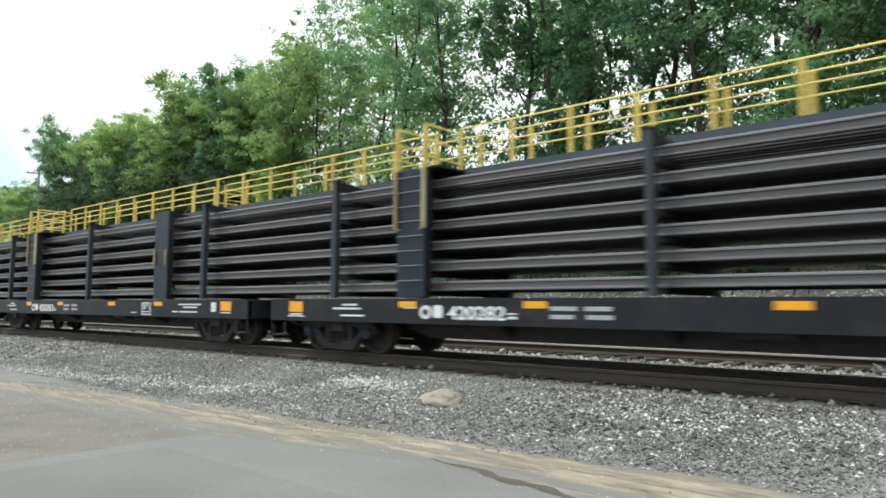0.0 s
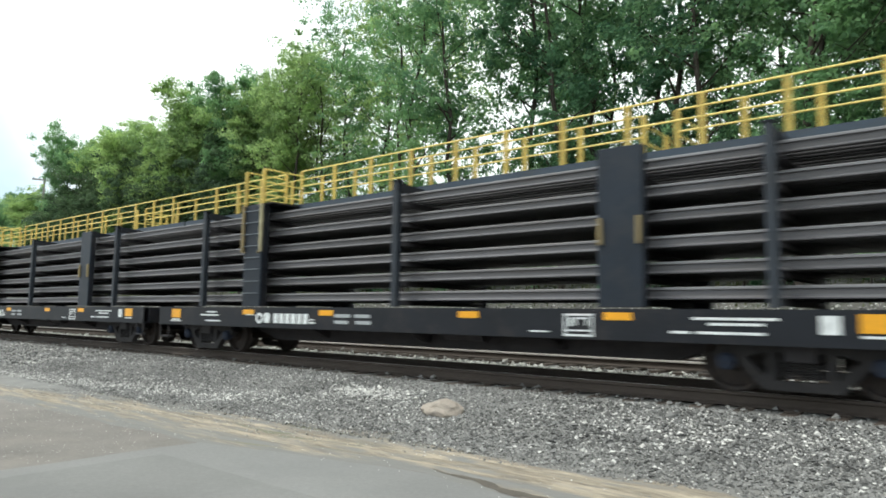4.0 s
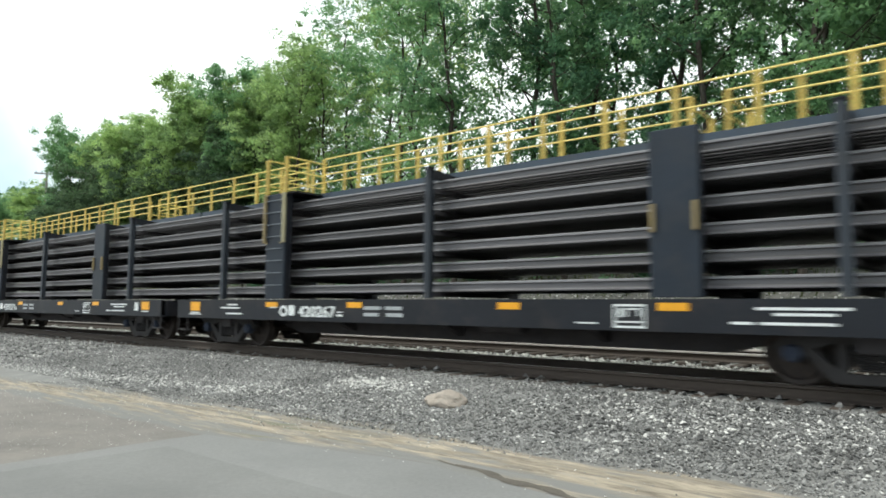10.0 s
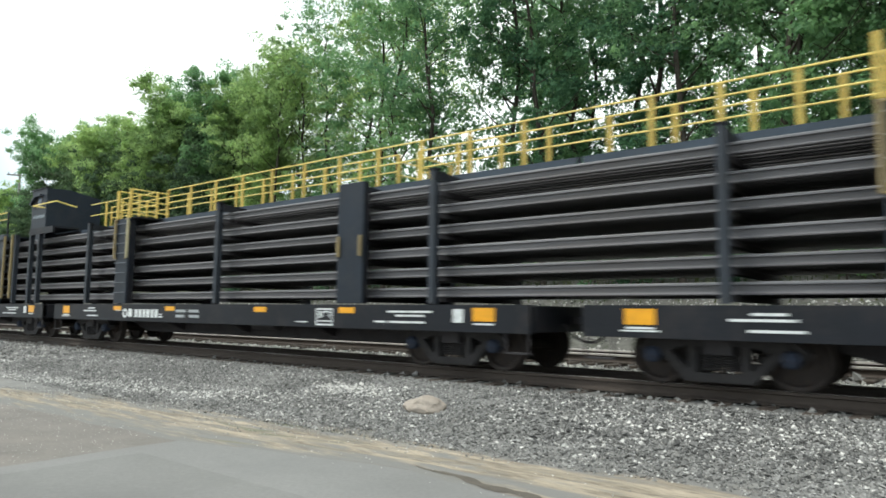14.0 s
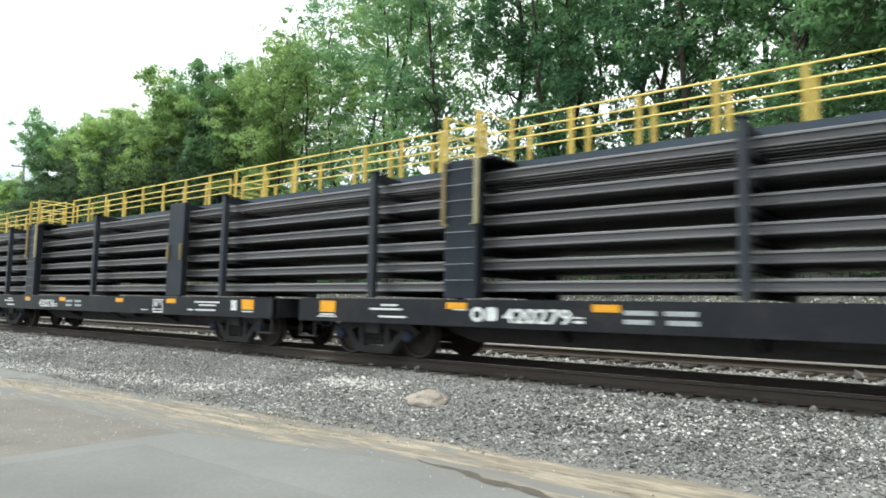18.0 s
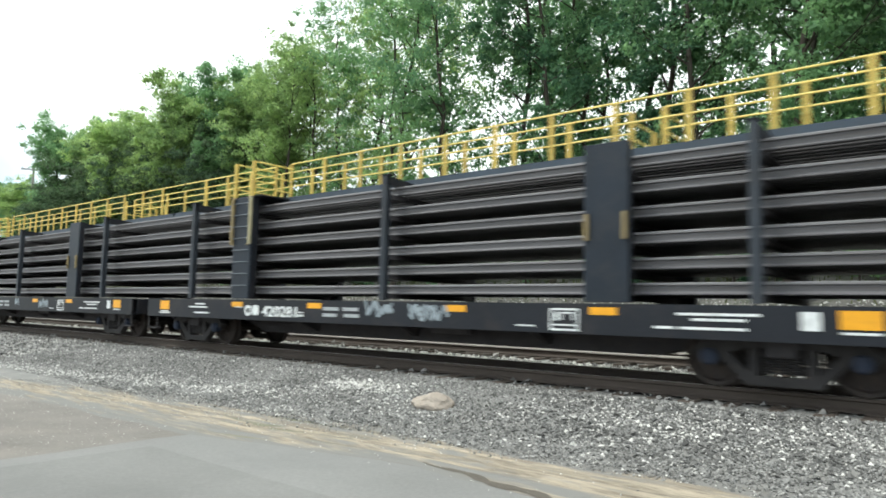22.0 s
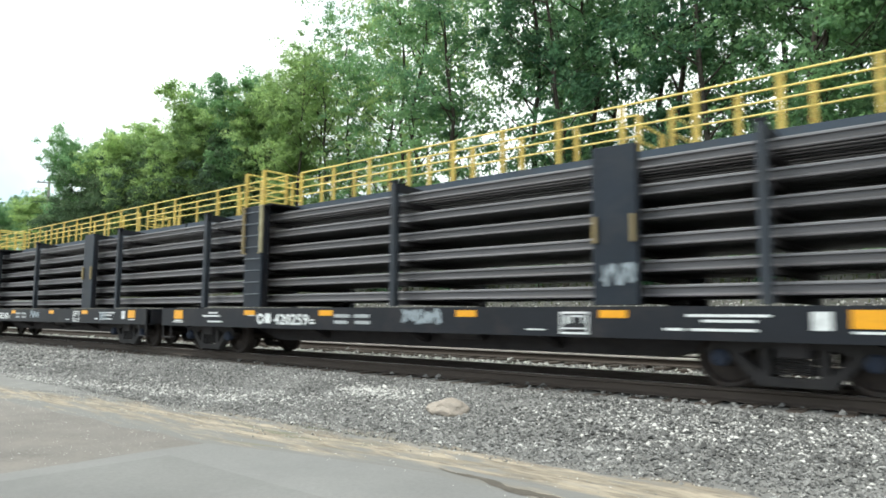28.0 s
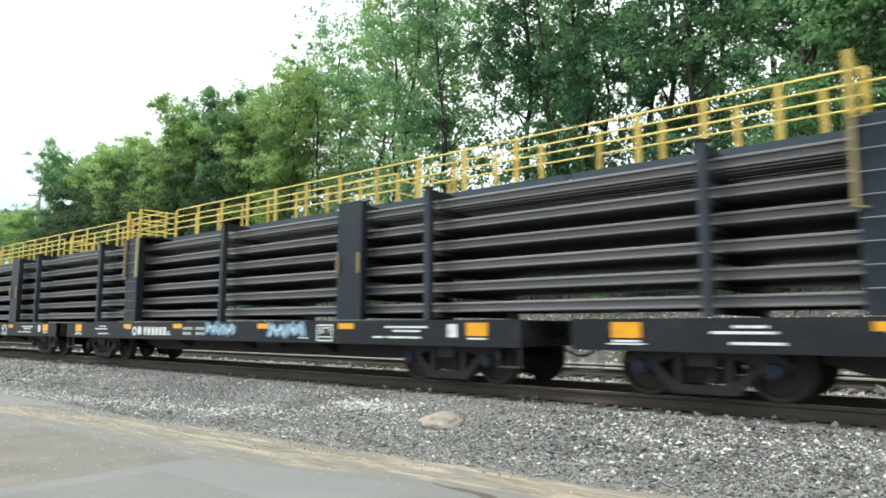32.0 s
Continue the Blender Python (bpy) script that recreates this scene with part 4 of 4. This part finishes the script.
for k, text in ((14, "a grey scrawl"), (15, "two grey scrawls"), (16, "grey scrawls"), (18, "a grey scrawl"), (19, "two pale scrawls"), (20, "two grey scrawls"),
                (21, "long blue spray paint"), (22, "two blue spray-painted patches")):
    tagged(cars[k], "slate-black rail-carrying flat car with " + text + " on its side")
for ob in [o for o in cars[13].children if o.name.startswith("owner_mark")]:
    bpy.data.objects.remove(ob)

# the load: six tiers of fourteen long rails that run through the whole train
load = []
load_rng = random.Random(5)
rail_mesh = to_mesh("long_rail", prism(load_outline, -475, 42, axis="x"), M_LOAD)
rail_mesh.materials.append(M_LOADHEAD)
# head faces take the lightened steel, a highlight set by colour
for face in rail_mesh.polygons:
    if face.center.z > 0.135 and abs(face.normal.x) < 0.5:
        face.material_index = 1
mark_mesh = to_mesh("paint_mark", boxes((-0.06, 0.06, -0.0405, -0.0365, 0.134, 0.160), (-0.06, 0.06, -0.0145, -0.0095, 0.05, 0.118), (-0.06, 0.06, -0.076, -0.0725, 0.0, 0.02)), M_WHITE)
for tier, top in enumerate(TIER_TOP):
    count, step = (14, 0.163) if tier < 5 else (11, 0.212)
    for i in range(count):
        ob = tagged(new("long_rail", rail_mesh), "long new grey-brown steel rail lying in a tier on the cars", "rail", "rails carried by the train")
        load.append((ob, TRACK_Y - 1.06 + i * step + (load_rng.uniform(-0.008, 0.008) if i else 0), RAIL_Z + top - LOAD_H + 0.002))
        if i == 0:
            part("paint_mark", mark_mesh, M_WHITE, ob, "white paint mark across the rail", at=(-207.7, 0, 0))

# ---- the two tracks ----
track("track_near", TRACK_Y, RAIL_Z, "railway track with dark timber sleepers under the train", (-60, 12))
track("track_far", TRACK2_Y, RAIL2_Z, "second railway track behind the train", (-44, 10))


# ---- crushed stone ----
def stones(name, count, size, region, mat, seed, label, weight=None):
    """Loose angular stones over the ballast: one mesh."""
    rng = np.random.default_rng(seed)
    x = rng.uniform(region[0], region[1], count * 2)
    y = rng.uniform(region[2], region[3], count * 2)
    keep = rng.uniform(0, 1, count * 2) < np.array([weight(a, b) for a, b in zip(x, y)]) if weight else np.ones(count * 2, bool)
    x, y = x[keep][:count], y[keep][:count]
    n = len(x)
    z = np.interp(y, PROFILE_Y, PROFILE_Z) + 0.012
    base = np.array([(1, 0, 0), (0, 1, 0), (-1, 0, 0), (0, -1, 0), (0.2, 0.1, 0.9), (-0.1, 0, -0.7)])
    tri = np.array([(0, 1, 4), (1, 2, 4), (2, 3, 4), (3, 0, 4), (1, 0, 5), (2, 1, 5), (3, 2, 5), (0, 3, 5)])
    s = size * rng.lognormal(0, 0.35, (n, 1, 1))
    v = base[None] * rng.uniform(0.6, 1.2, (n, 6, 3)) * s
    v[:, :, 2] *= 0.75
    a = rng.uniform(0, 2 * np.pi, n)
    c, d = np.cos(a)[:, None], np.sin(a)[:, None]
    tilt = rng.normal(0, 0.5, n)[:, None]
    vx, vy, vz = v[:, :, 0], v[:, :, 1], v[:, :, 2]
    vy, vz = vy * np.cos(tilt) - vz * np.sin(tilt), vy * np.sin(tilt) + vz * np.cos(tilt)
    out = np.stack([vx * c - vy * d + x[:, None], vx * d + vy * c + y[:, None], vz + (z + s[:, 0, 0] * rng.uniform(0.05, 0.5, n))[:, None]], -1)
    faces = (tri[None] + (np.arange(n) * 6)[:, None, None]).reshape(-1, 3)
    return tagged(new(name, from_arrays(name, out.reshape(-1, 3), faces, mat)), label, "ballast", kind="stuff")


def pale_weight(x, y):
    """Fresh pale stone lies in a band along the foot of the slope, in a heap, and thickly over the slope past the heap."""
    foot = 6.62 + 0.14 * (x + 12)
    w = 0.07 + 0.35 * max(0, noise.noise((x * 0.5, y * 1.2, 2.0)))
    w += 1.2 * math.exp(-((y - foot) / 0.30) ** 2) * max(0.0, min(1.0, (-8.6 - x) / 2.0))
    w += 1.8 * math.exp(-((y - 8.02) / 0.26) ** 2 - ((x + 8.3) / 0.75) ** 2)
    w += 0.35 * math.exp(-((y - 7.2) / 0.5) ** 2 - ((x + 8.6) / 1.8) ** 2)
    w += 0.42 * math.exp(-((y - 8.0) / 0.55) ** 4) * max(0.0, min(1.0, (x + 5.2) / 1.2))
    clump = max(0.0, min(1.0, 0.62 + 1.3 * noise.noise((x * 1.9, y * 3.0, 7.0))))
    return min(1.0, w * (0.30 + clump)) * max(0.004, min(1.0, (y - SAND_EDGE(x) + 0.2) / 0.8))


def grey_weight(x, y):
    return max(0.0015, min(1.0, (y - SAND_EDGE(x) + 0.05) / 0.7))


def slope_weight(x, y):
    """The coarse stone thins out towards the foot of the slope and away from the crossing."""
    return max(0.0, min(1.0, (x + 5.6) / 1.6)) * max(0.05, min(1.0, (y - 6.5) / 0.9))


def coarse_pale_weight(x, y):
    return slope_weight(x, y) * max(0.0, min(1.0, 0.35 + 1.5 * noise.noise((x * 1.7, y * 2.6, 9.0))))


def heap_weight(x, y):
    return math.exp(-((y - 8.02) / 0.24) ** 2 - ((x + 8.3) / 0.6) ** 2)


def verge_weight(x, y):
    """Gravel thickens from the middle of the verge to the ballast."""
    low, high = ROAD_EDGE(x), SAND_EDGE(x) + 0.25
    return max(0.0, min(1.0, (y - low - 0.35) / max(0.1, high - low - 0.35))) ** 2 * (0.6 + 0.8 * noise.noise((x * 1.3, y * 2.0, 4.0))) if y < high + 0.3 else 0.0


stones("ballast_stones", 92000, 0.0155, (-20, 3.2, 5.7, 9.22), M_STONE, 1, "angular grey crushed ballast stones", grey_weight)
stones("pale_ballast_stones", 30000, 0.0175, (-28, 3.2, 5.7, 9.15), M_STONEW, 2, "fresh pale crushed ballast stones", pale_weight)
stones("far_ballast_stones", 12000, 0.034, (-60, -20, 5.5, 9.2), M_STONE, 3, "angular grey crushed ballast stones")
stones("far_pale_stones", 2600, 0.030, (-48, -20, 5.6, 8.6), M_STONEW, 16, "fresh pale crushed ballast stones far along the slope", pale_weight)
stones("track_ballast_stones", 13000, 0.035, (-45, 4, 9.3, 18.2), M_STONE, 4, "grey ballast stones around the sleepers")
stones("pale_track_stones", 9000, 0.035, (-45, 4, 11.9, 13.9), M_STONEW, 14, "pale ballast stones between the tracks")
stones("pale_track_stones", 5000, 0.035, (-45, 4, 16.3, 18.6), M_STONEW, 15, "pale ballast stones beside the far track")
stones("bank_stones", 12000, 0.034, (-45, 5, 18.0, 20.9), M_STONE, 17, "grey stones spilt over the foot of the bank")
stones("pale_bank_stones", 5000, 0.034, (-45, 5, 18.0, 20.7), M_STONEW, 18, "pale stones spilt over the foot of the bank")
stones("verge_pebbles", 420, 0.007, (-16, 2, 4.8, 6.3), M_STONEW, 5, "small pebbles on the sandy verge")
stones("road_grit", 1000, 0.0045, (-15, -7.6, 2.6, 4.6), M_STONEW, 6, "fine grit scattered on the road")
stones("heap_stones", 900, 0.021, (-9.3, -7.3, 7.6, 8.5), M_STONEW, 19, "small heap of fresh pale stones", heap_weight)
stones("verge_gravel", 9000, 0.008, (-15, 2.5, 4.8, 6.6), M_STONE, 20, "fine grey gravel strewn over the sandy verge", verge_weight)
stones("pale_verge_gravel", 3500, 0.008, (-15, 2.5, 4.8, 6.6), M_STONEW, 21, "fine pale gravel strewn over the sandy verge", verge_weight)
stones("coarse_pale_stones", 1700, 0.020, (-5.6, 3.2, 6.7, 8.85), M_STONEW, 8, "coarse pale ballast stones", coarse_pale_weight)
stones("coarse_grey_stones", 9000, 0.021, (-5.6, 3.2, 6.7, 8.95), M_STONEDARK, 9, "coarse dark grey ballast stones", slope_weight)

# a half-buried sandy boulder
bm = bmesh.new()
bmesh.ops.create_icosphere(bm, subdivisions=4, radius=1)
for v in bm.verts:
    v.co *= 1 + 0.22 * noise.noise(v.co * 1.6) + 0.05 * noise.noise(v.co * 5)
    v.co = Vector((v.co.x * 0.33, v.co.y * 0.25, v.co.z * 0.15 + 0.05 * max(0.0, 1 - 2.2 * abs(v.co.x - 0.15))))
M_BOULDER = material("sandy_boulder", (0.305, 0.262, 0.220), 0.9, 0, 0.3, 5, 40, 0.6, (0.27, 0.25, 0.22), 0.5)
boulder = piece("boulder", bm, M_BOULDER, "", "flat sandy boulder half buried in the ballast", "rock")
boulder.location = (-6.23, 7.47, 0.195)


# ---- trees ----
def tree_meshes(seed, height, crown_base, spread, clumps, per_clump, leaf, leaf_mat, limbs=11, girth=0.19, puff=1.0, scatter=0.6):
    """Tapered bent trunk with limbs and twigs, and a crown of single leaves in uneven clumps."""
    rng = np.random.default_rng(seed)
    bm = bmesh.new()
    trunk = [np.array([0.0, 0.0, -0.4])]
    steps = 8
    lean = rng.normal(0, 0.05, 2)
    for i in range(1, steps + 1):
        trunk.append(np.array([*(lean * height * i / steps + rng.normal(0, 0.14, 2)), height * 0.93 * i / steps]))
    rad = lambda f: girth * (height / 15) * (1 - f) ** 0.8 + 0.02
    for i in range(steps):
        tube(bm, trunk[i], trunk[i + 1], rad(i / steps), rad((i + 1) / steps), sides=7, caps=False)
    ends = []
    for j in range(limbs):
        f = crown_base / height + (1 - crown_base / height) * (j + rng.uniform(0, 0.8)) / limbs * 0.95
        i = min(int(f / 0.93 * steps), steps - 1)
        p = trunk[i] + (trunk[i + 1] - trunk[i]) * min(1, f / 0.93 * steps - i)
        a = rng.uniform(0, 2 * np.pi) + j * 2.4
        reach = spread * (0.45 + 0.75 * math.sin(math.pi * min(1, 0.25 + 0.75 * (1 - (f - crown_base / height))))) * rng.uniform(0.7, 1.15) * (1.0 if f < 0.8 else 0.6)
        d = np.array([math.cos(a), math.sin(a), rng.uniform(0.35, 0.9)])
        q, r = p, rad(f) * 0.55
        for s in range(4):
            d = d + rng.normal(0, 0.16, 3) + np.array([0, 0, 0.08])
            nq = q + d / np.linalg.norm(d) * reach / 4
            tube(bm, q, nq, r, r * 0.68, sides=5, caps=False)
            if s:
                ends.append(nq)
                td = rng.normal(0, 1, 3)
                td[2] = abs(td[2]) * 0.7
                tw = nq + td / np.linalg.norm(td) * reach * 0.26
                tube(bm, nq, tw, r * 0.4, 0.012, sides=4, caps=False)
                ends.append(tw)
            q, r = nq, r * 0.68
    ends.append(trunk[-1])
    ends = np.array(ends)
    cen = ends[rng.integers(0, len(ends), clumps)] + rng.normal(0, 1, (clumps, 3)) * scatter * spread / 3
    rad_c = rng.uniform(0.25, 0.85, clumps) * spread / 3.4 * puff
    off = rng.normal(0, 1, (clumps * per_clump, 3))
    off *= (rng.uniform(0.35, 1.0, clumps * per_clump) / np.linalg.norm(off, axis=1))[:, None]
    off[:, 2] = np.abs(off[:, 2]) * 1.1 - 0.4
    pos = np.repeat(cen, per_clump, 0) + off * np.repeat(rad_c, per_clump)[:, None]
    n = len(pos)
    nrm = rng.normal(0, 0.5, (n, 3)) + np.array([0, 0, 0.5]) + off * 1.1
    nrm /= np.linalg.norm(nrm, axis=1)[:, None]
    u = np.cross(nrm, rng.normal(0, 1, (n, 3)))
    u /= np.linalg.norm(u, axis=1)[:, None]
    w = np.cross(nrm, u)
    L = leaf * rng.uniform(0.6, 1.35, (n, 1))
    verts = np.stack([pos - u * L, pos + u * L * 0.7 + w * L * 0.62, pos + u * L * 0.7 - w * L * 0.62], 1).reshape(-1, 3)
    crown = from_arrays("crown", verts, np.arange(n * 3).reshape(n, 3), leaf_mat)
    wood = to_mesh("trunk", bm, M_BARK, True)
    return wood, crown


def plant(name, meshes, label, group):
    ob = tagged(new(name), label, "tree", group)
    part("trunk", meshes[0], M_BARK, ob)
    part("crown", meshes[1], M_LEAF, ob)
    return ob


bushy = [tree_meshes(11 + i, 12.0, 4.6, 3.3, 400, 84, 0.086, (M_LEAF, M_LEAFMID, M_LEAF)[i], 20, 0.11, 1.0, 0.30) for i in range(3)]
tall = [tree_meshes(31 + i, 17.0, 3.4, 3.1, 290, 44, 0.090, (M_LEAFDARK, M_LEAFMID, M_LEAFDARK, M_LEAFMID)[i], 22, 0.095) for i in range(4)]
airy = [tree_meshes(41 + i, 15.0, 3.2, 3.0, 230, 38, 0.085, (M_LEAFMID, M_LEAF)[i], 20, 0.09) for i in range(2)]
rng = random.Random(7)
TOPS = {"bushy": (14.4, 13.7, 13.3), "airy": (15.6, 15.6), "tall": (18.1, 17.8, 18.4, 17.8)}


def put_tree(kind, x, y, scale, turn, height=0.0, pick=None):
    """A tree of one kind; height, where given, is that of its topmost leaves."""
    i = rng.choice((0, 1, 2) if kind == "bushy" else (0, 1, 2, 3) if x > -14 and kind == "tall" else (1, 1, 1) if kind == "tall" else (0, 1))
    i = i if pick is None else pick
    mesh = (airy if kind == "airy" else bushy if kind == "bushy" else tall)[i]
    label = "leafy spring-green deciduous tree in the lineside wood" if kind == "bushy" else "tall thin-crowned deciduous tree with bare lower trunk"
    ob = plant("tree", mesh, label, "trees behind the railway")
    ob.matrix_basis = pose(x, y, ground_z(y) - 0.1, 0, 0, turn)
    ob.scale = (scale * rng.uniform(0.92, 1.1), scale * rng.uniform(0.92, 1.1), height / TOPS[kind][i] if height else scale)


# the wood's edge from its far end: a bluish pair, a low rounded stretch, a step up to fuller trees, then thin crowns with sky between them
for i, x, y, height, width in ((1, -63.8, 24.5, 14.7, 1.0), (1, -60.4, 25.5, 14.4, 0.95), (0, -57.0, 25.0, 13.0, 1.0), (2, -53.0, 24.0, 12.6, 1.0),
                               (0, -49.5, 23.4, 12.6, 1.05), (2, -46.0, 22.6, 12.6, 1.05), (0, -43.2, 23.2, 12.2, 0.95), (2, -39.6, 23.4, 13.4, 0.90),
                               (1, -37.0, 22.8, 13.9, 0.95), (0, -34.2, 23.6, 13.0, 0.85)):
    put_tree("bushy", x, y, width, rng.uniform(0, 360), height, i)
    put_tree("bushy", x * 1.2 + 1.2, y + rng.uniform(4.0, 6.0), width, rng.uniform(0, 360), height * 0.95)
put_tree("bushy", -31.0, 23.2, 0.72, 80, 13.4, 0)
for x, y, height in ((-32.6, 24.0, 13.0), (-30.2, 22.8, 13.2), (-29.2, 24.4, 12.9), (-27.7, 23.2, 13.8), (-25.8, 23.6, 14.0), (-23.4, 23.0, 14.6), (-32.0, 28.0, 13.4), (-27.5, 28.5, 14.8), (-21.2, 22.4, 16.6), (-23.5, 28.0, 17.2)):
    put_tree("airy", x, y, 0.95, rng.uniform(0, 360), height)
x = -19.5
while x < 8:
    put_tree("tall", x + rng.uniform(-0.8, 0.8), rng.uniform(20.5, 23.0), rng.uniform(0.92, 1.08), rng.uniform(0, 360))
    if rng.random() < (0.6 if x < -12 else 0.9):
        put_tree("tall", x + rng.uniform(0.2, 2.2), rng.uniform(25.5, 30), rng.uniform(1.0, 1.15), rng.uniform(0, 360))
    if x > -13 and rng.random() < 0.4:
        put_tree("tall", x + rng.uniform(0, 2), rng.uniform(23.2, 25.2), rng.uniform(0.95, 1.1), rng.uniform(0, 360))
    x += 2.5
for x, y, s, turn in ((-12.4, 24.6, 0.92, 150), (-13.6, 27.5, 0.98, 40), (-7.6, 25.0, 1.0, 30), (-5.2, 26.8, 1.08, 120), (-3.8, 22.6, 1.0, 200), (-2.2, 28.0, 1.1, 280), (-1.2, 23.5, 1.0, 70)):
    put_tree("tall", x, y, s, turn)
for x, y, s in ((-66, 24.5, 0.62), (-70, 26.0, 0.64), (-74, 27.5, 0.72), (-78, 25.5, 0.76), (-83, 27, 0.80), (-87, 25, 0.76), (-92, 27, 0.72), (-100, 30, 0.8), (-108, 27, 0.72), (-118, 30, 0.85), (-130, 28, 0.8), (-145, 30, 0.95), (-160, 28, 0.9), (-180, 30, 1.0), (-200, 28, 1), (14, 24, 1), (19, 22, 1), (25, 25, 1.05)):
    put_tree("bushy", x, y, s, rng.uniform(0, 360))


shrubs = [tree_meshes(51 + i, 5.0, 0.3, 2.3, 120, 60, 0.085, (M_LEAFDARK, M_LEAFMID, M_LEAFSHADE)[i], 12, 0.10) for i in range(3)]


def put_shrub(kind, x, y, k):
    sh = plant("shrub", shrubs[kind], "undergrowth below the lineside trees, shade put into its leaf colour" if kind == 2 else "leafy green shrub below the lineside trees", "shrubs behind the railway")
    tagged(sh, category="shrub")
    sh.matrix_basis = pose(x, y, ground_z(y) - 0.1, 0, 0, rng.uniform(0, 360))
    sh.scale = (k, k, k)


# deep undergrowth, shade put in its leaf colour, then lighter shrubs along the bank
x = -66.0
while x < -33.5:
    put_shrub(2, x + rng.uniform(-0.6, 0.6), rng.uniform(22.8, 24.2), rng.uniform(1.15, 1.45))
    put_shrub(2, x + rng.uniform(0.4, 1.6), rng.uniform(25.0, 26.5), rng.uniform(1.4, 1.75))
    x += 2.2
x = -33.0
while x < 6:
    put_shrub(rng.randrange(2), x + rng.uniform(-0.8, 0.8), rng.uniform(21.0, 22.5), rng.uniform(0.55, 0.8))
    x += 1.5


M_POLE = material("sun_bleached_pole_timber", (0.26, 0.25, 0.24), 0.9, 0, 0.3, 2, 20, 0.3, stretch=(4, 4, 0.4))


# a far utility pole between the trees
def utility_pole(x, y, height):
    ob = tagged(new("utility_pole"), "weathered wooden utility pole with crossarm", "pole")
    bm = bmesh.new()
    tube(bm, (0, 0, -0.3), (0, 0, height), 0.17, 0.11, sides=10)
    part("shaft", bm, M_POLE, ob)
    part("crossarm", bevelled((-1.2, 1.2, -0.06, 0.06, height - 0.75, height - 0.6), 0.01), M_POLE, ob)
    for dx in (-1.05, -0.5, 0.5, 1.05):
        part("insulator", tubes(0.05, ((dx, 0, height - 0.6), (dx, 0, height - 0.42)), sides=8), M_SPRAYGREY, ob, "pale insulator")
    ob.matrix_basis = pose(x, y, ground_z(y), 0, 0, 60)


utility_pole(-80.5, 27.8, 12.2)


# weeds and grass along the far bank
def grass(name, count, region, height, seed):
    g = np.random.default_rng(seed)
    x, y = g.uniform(region[0], region[1], count), g.uniform(region[2], region[3], count)
    z = np.interp(y, PROFILE_Y, PROFILE_Z)
    a, h = g.uniform(0, 2 * np.pi, count), height * g.lognormal(0, 0.4, count)
    dx, dy = np.cos(a) * 0.03, np.sin(a) * 0.03
    lx, ly = g.normal(0, 0.3, count) * h, g.normal(0, 0.3, count) * h
    v = np.stack([np.stack([x - dx, y - dy, z - 0.02], -1), np.stack([x + dx, y + dy, z - 0.02], -1), np.stack([x + lx, y + ly, z + h], -1)], 1)
    return tagged(new(name, from_arrays(name, v.reshape(-1, 3), np.arange(count * 3).reshape(count, 3), M_GRASS)), "rough grass and weeds on the bank", "grass", kind="stuff")


grass("bank_grass", 9000, (-60, 8, 20.4, 25), 0.2, 3)


# ---- motion: the train rolls past at about 12 m/s ----
TRAVEL = [(0, -3.83), (3, 33.1), (6, 69.94), (9, 106.4), (13, 154.8), (15.5, 184.85), (17, 202.87), (19, 226.4), (23, 274.5), (24, 286.55), (28, 334.7), (32, 383.45)]


def motions():
    for k, c in cars.items():
        walk(c, [(t, pose(s - PITCH * k, TRACK_Y, RAIL_Z)) for t, s in TRAVEL])
    for ob, y, z in load:
        walk(ob, [(t, pose(s, y, z)) for t, s in TRAVEL])
    times, place = [a for a, b in TRAVEL], [b for a, b in TRAVEL]
    # every wheelset turns alike: the wheelsets of the first car are keyed, the others roll by the same keys
    spins = []
    for i in range(32 * FPS + 1):
        t = i / FPS
        spins.append((t, math.degrees((np.interp(t, times, place) + 3.83) / WHEEL_R)))
    keyed = {}
    for c in cars.values():
        for w in c.children:
            if w.name.startswith("wheelset"):
                x = round(w.location.x, 3)
                if x not in keyed:
                    walk(w, [(t, pose(x, 0, WHEEL_R, 0, a, 0)) for t, a in spins])
                    keyed[x] = w
                else:
                    w.rotation_mode = "QUATERNION"
                    data = w.animation_data_create()
                    data.action = keyed[x].animation_data.action
                    data.action_slot = keyed[x].animation_data.action_slot


motions()
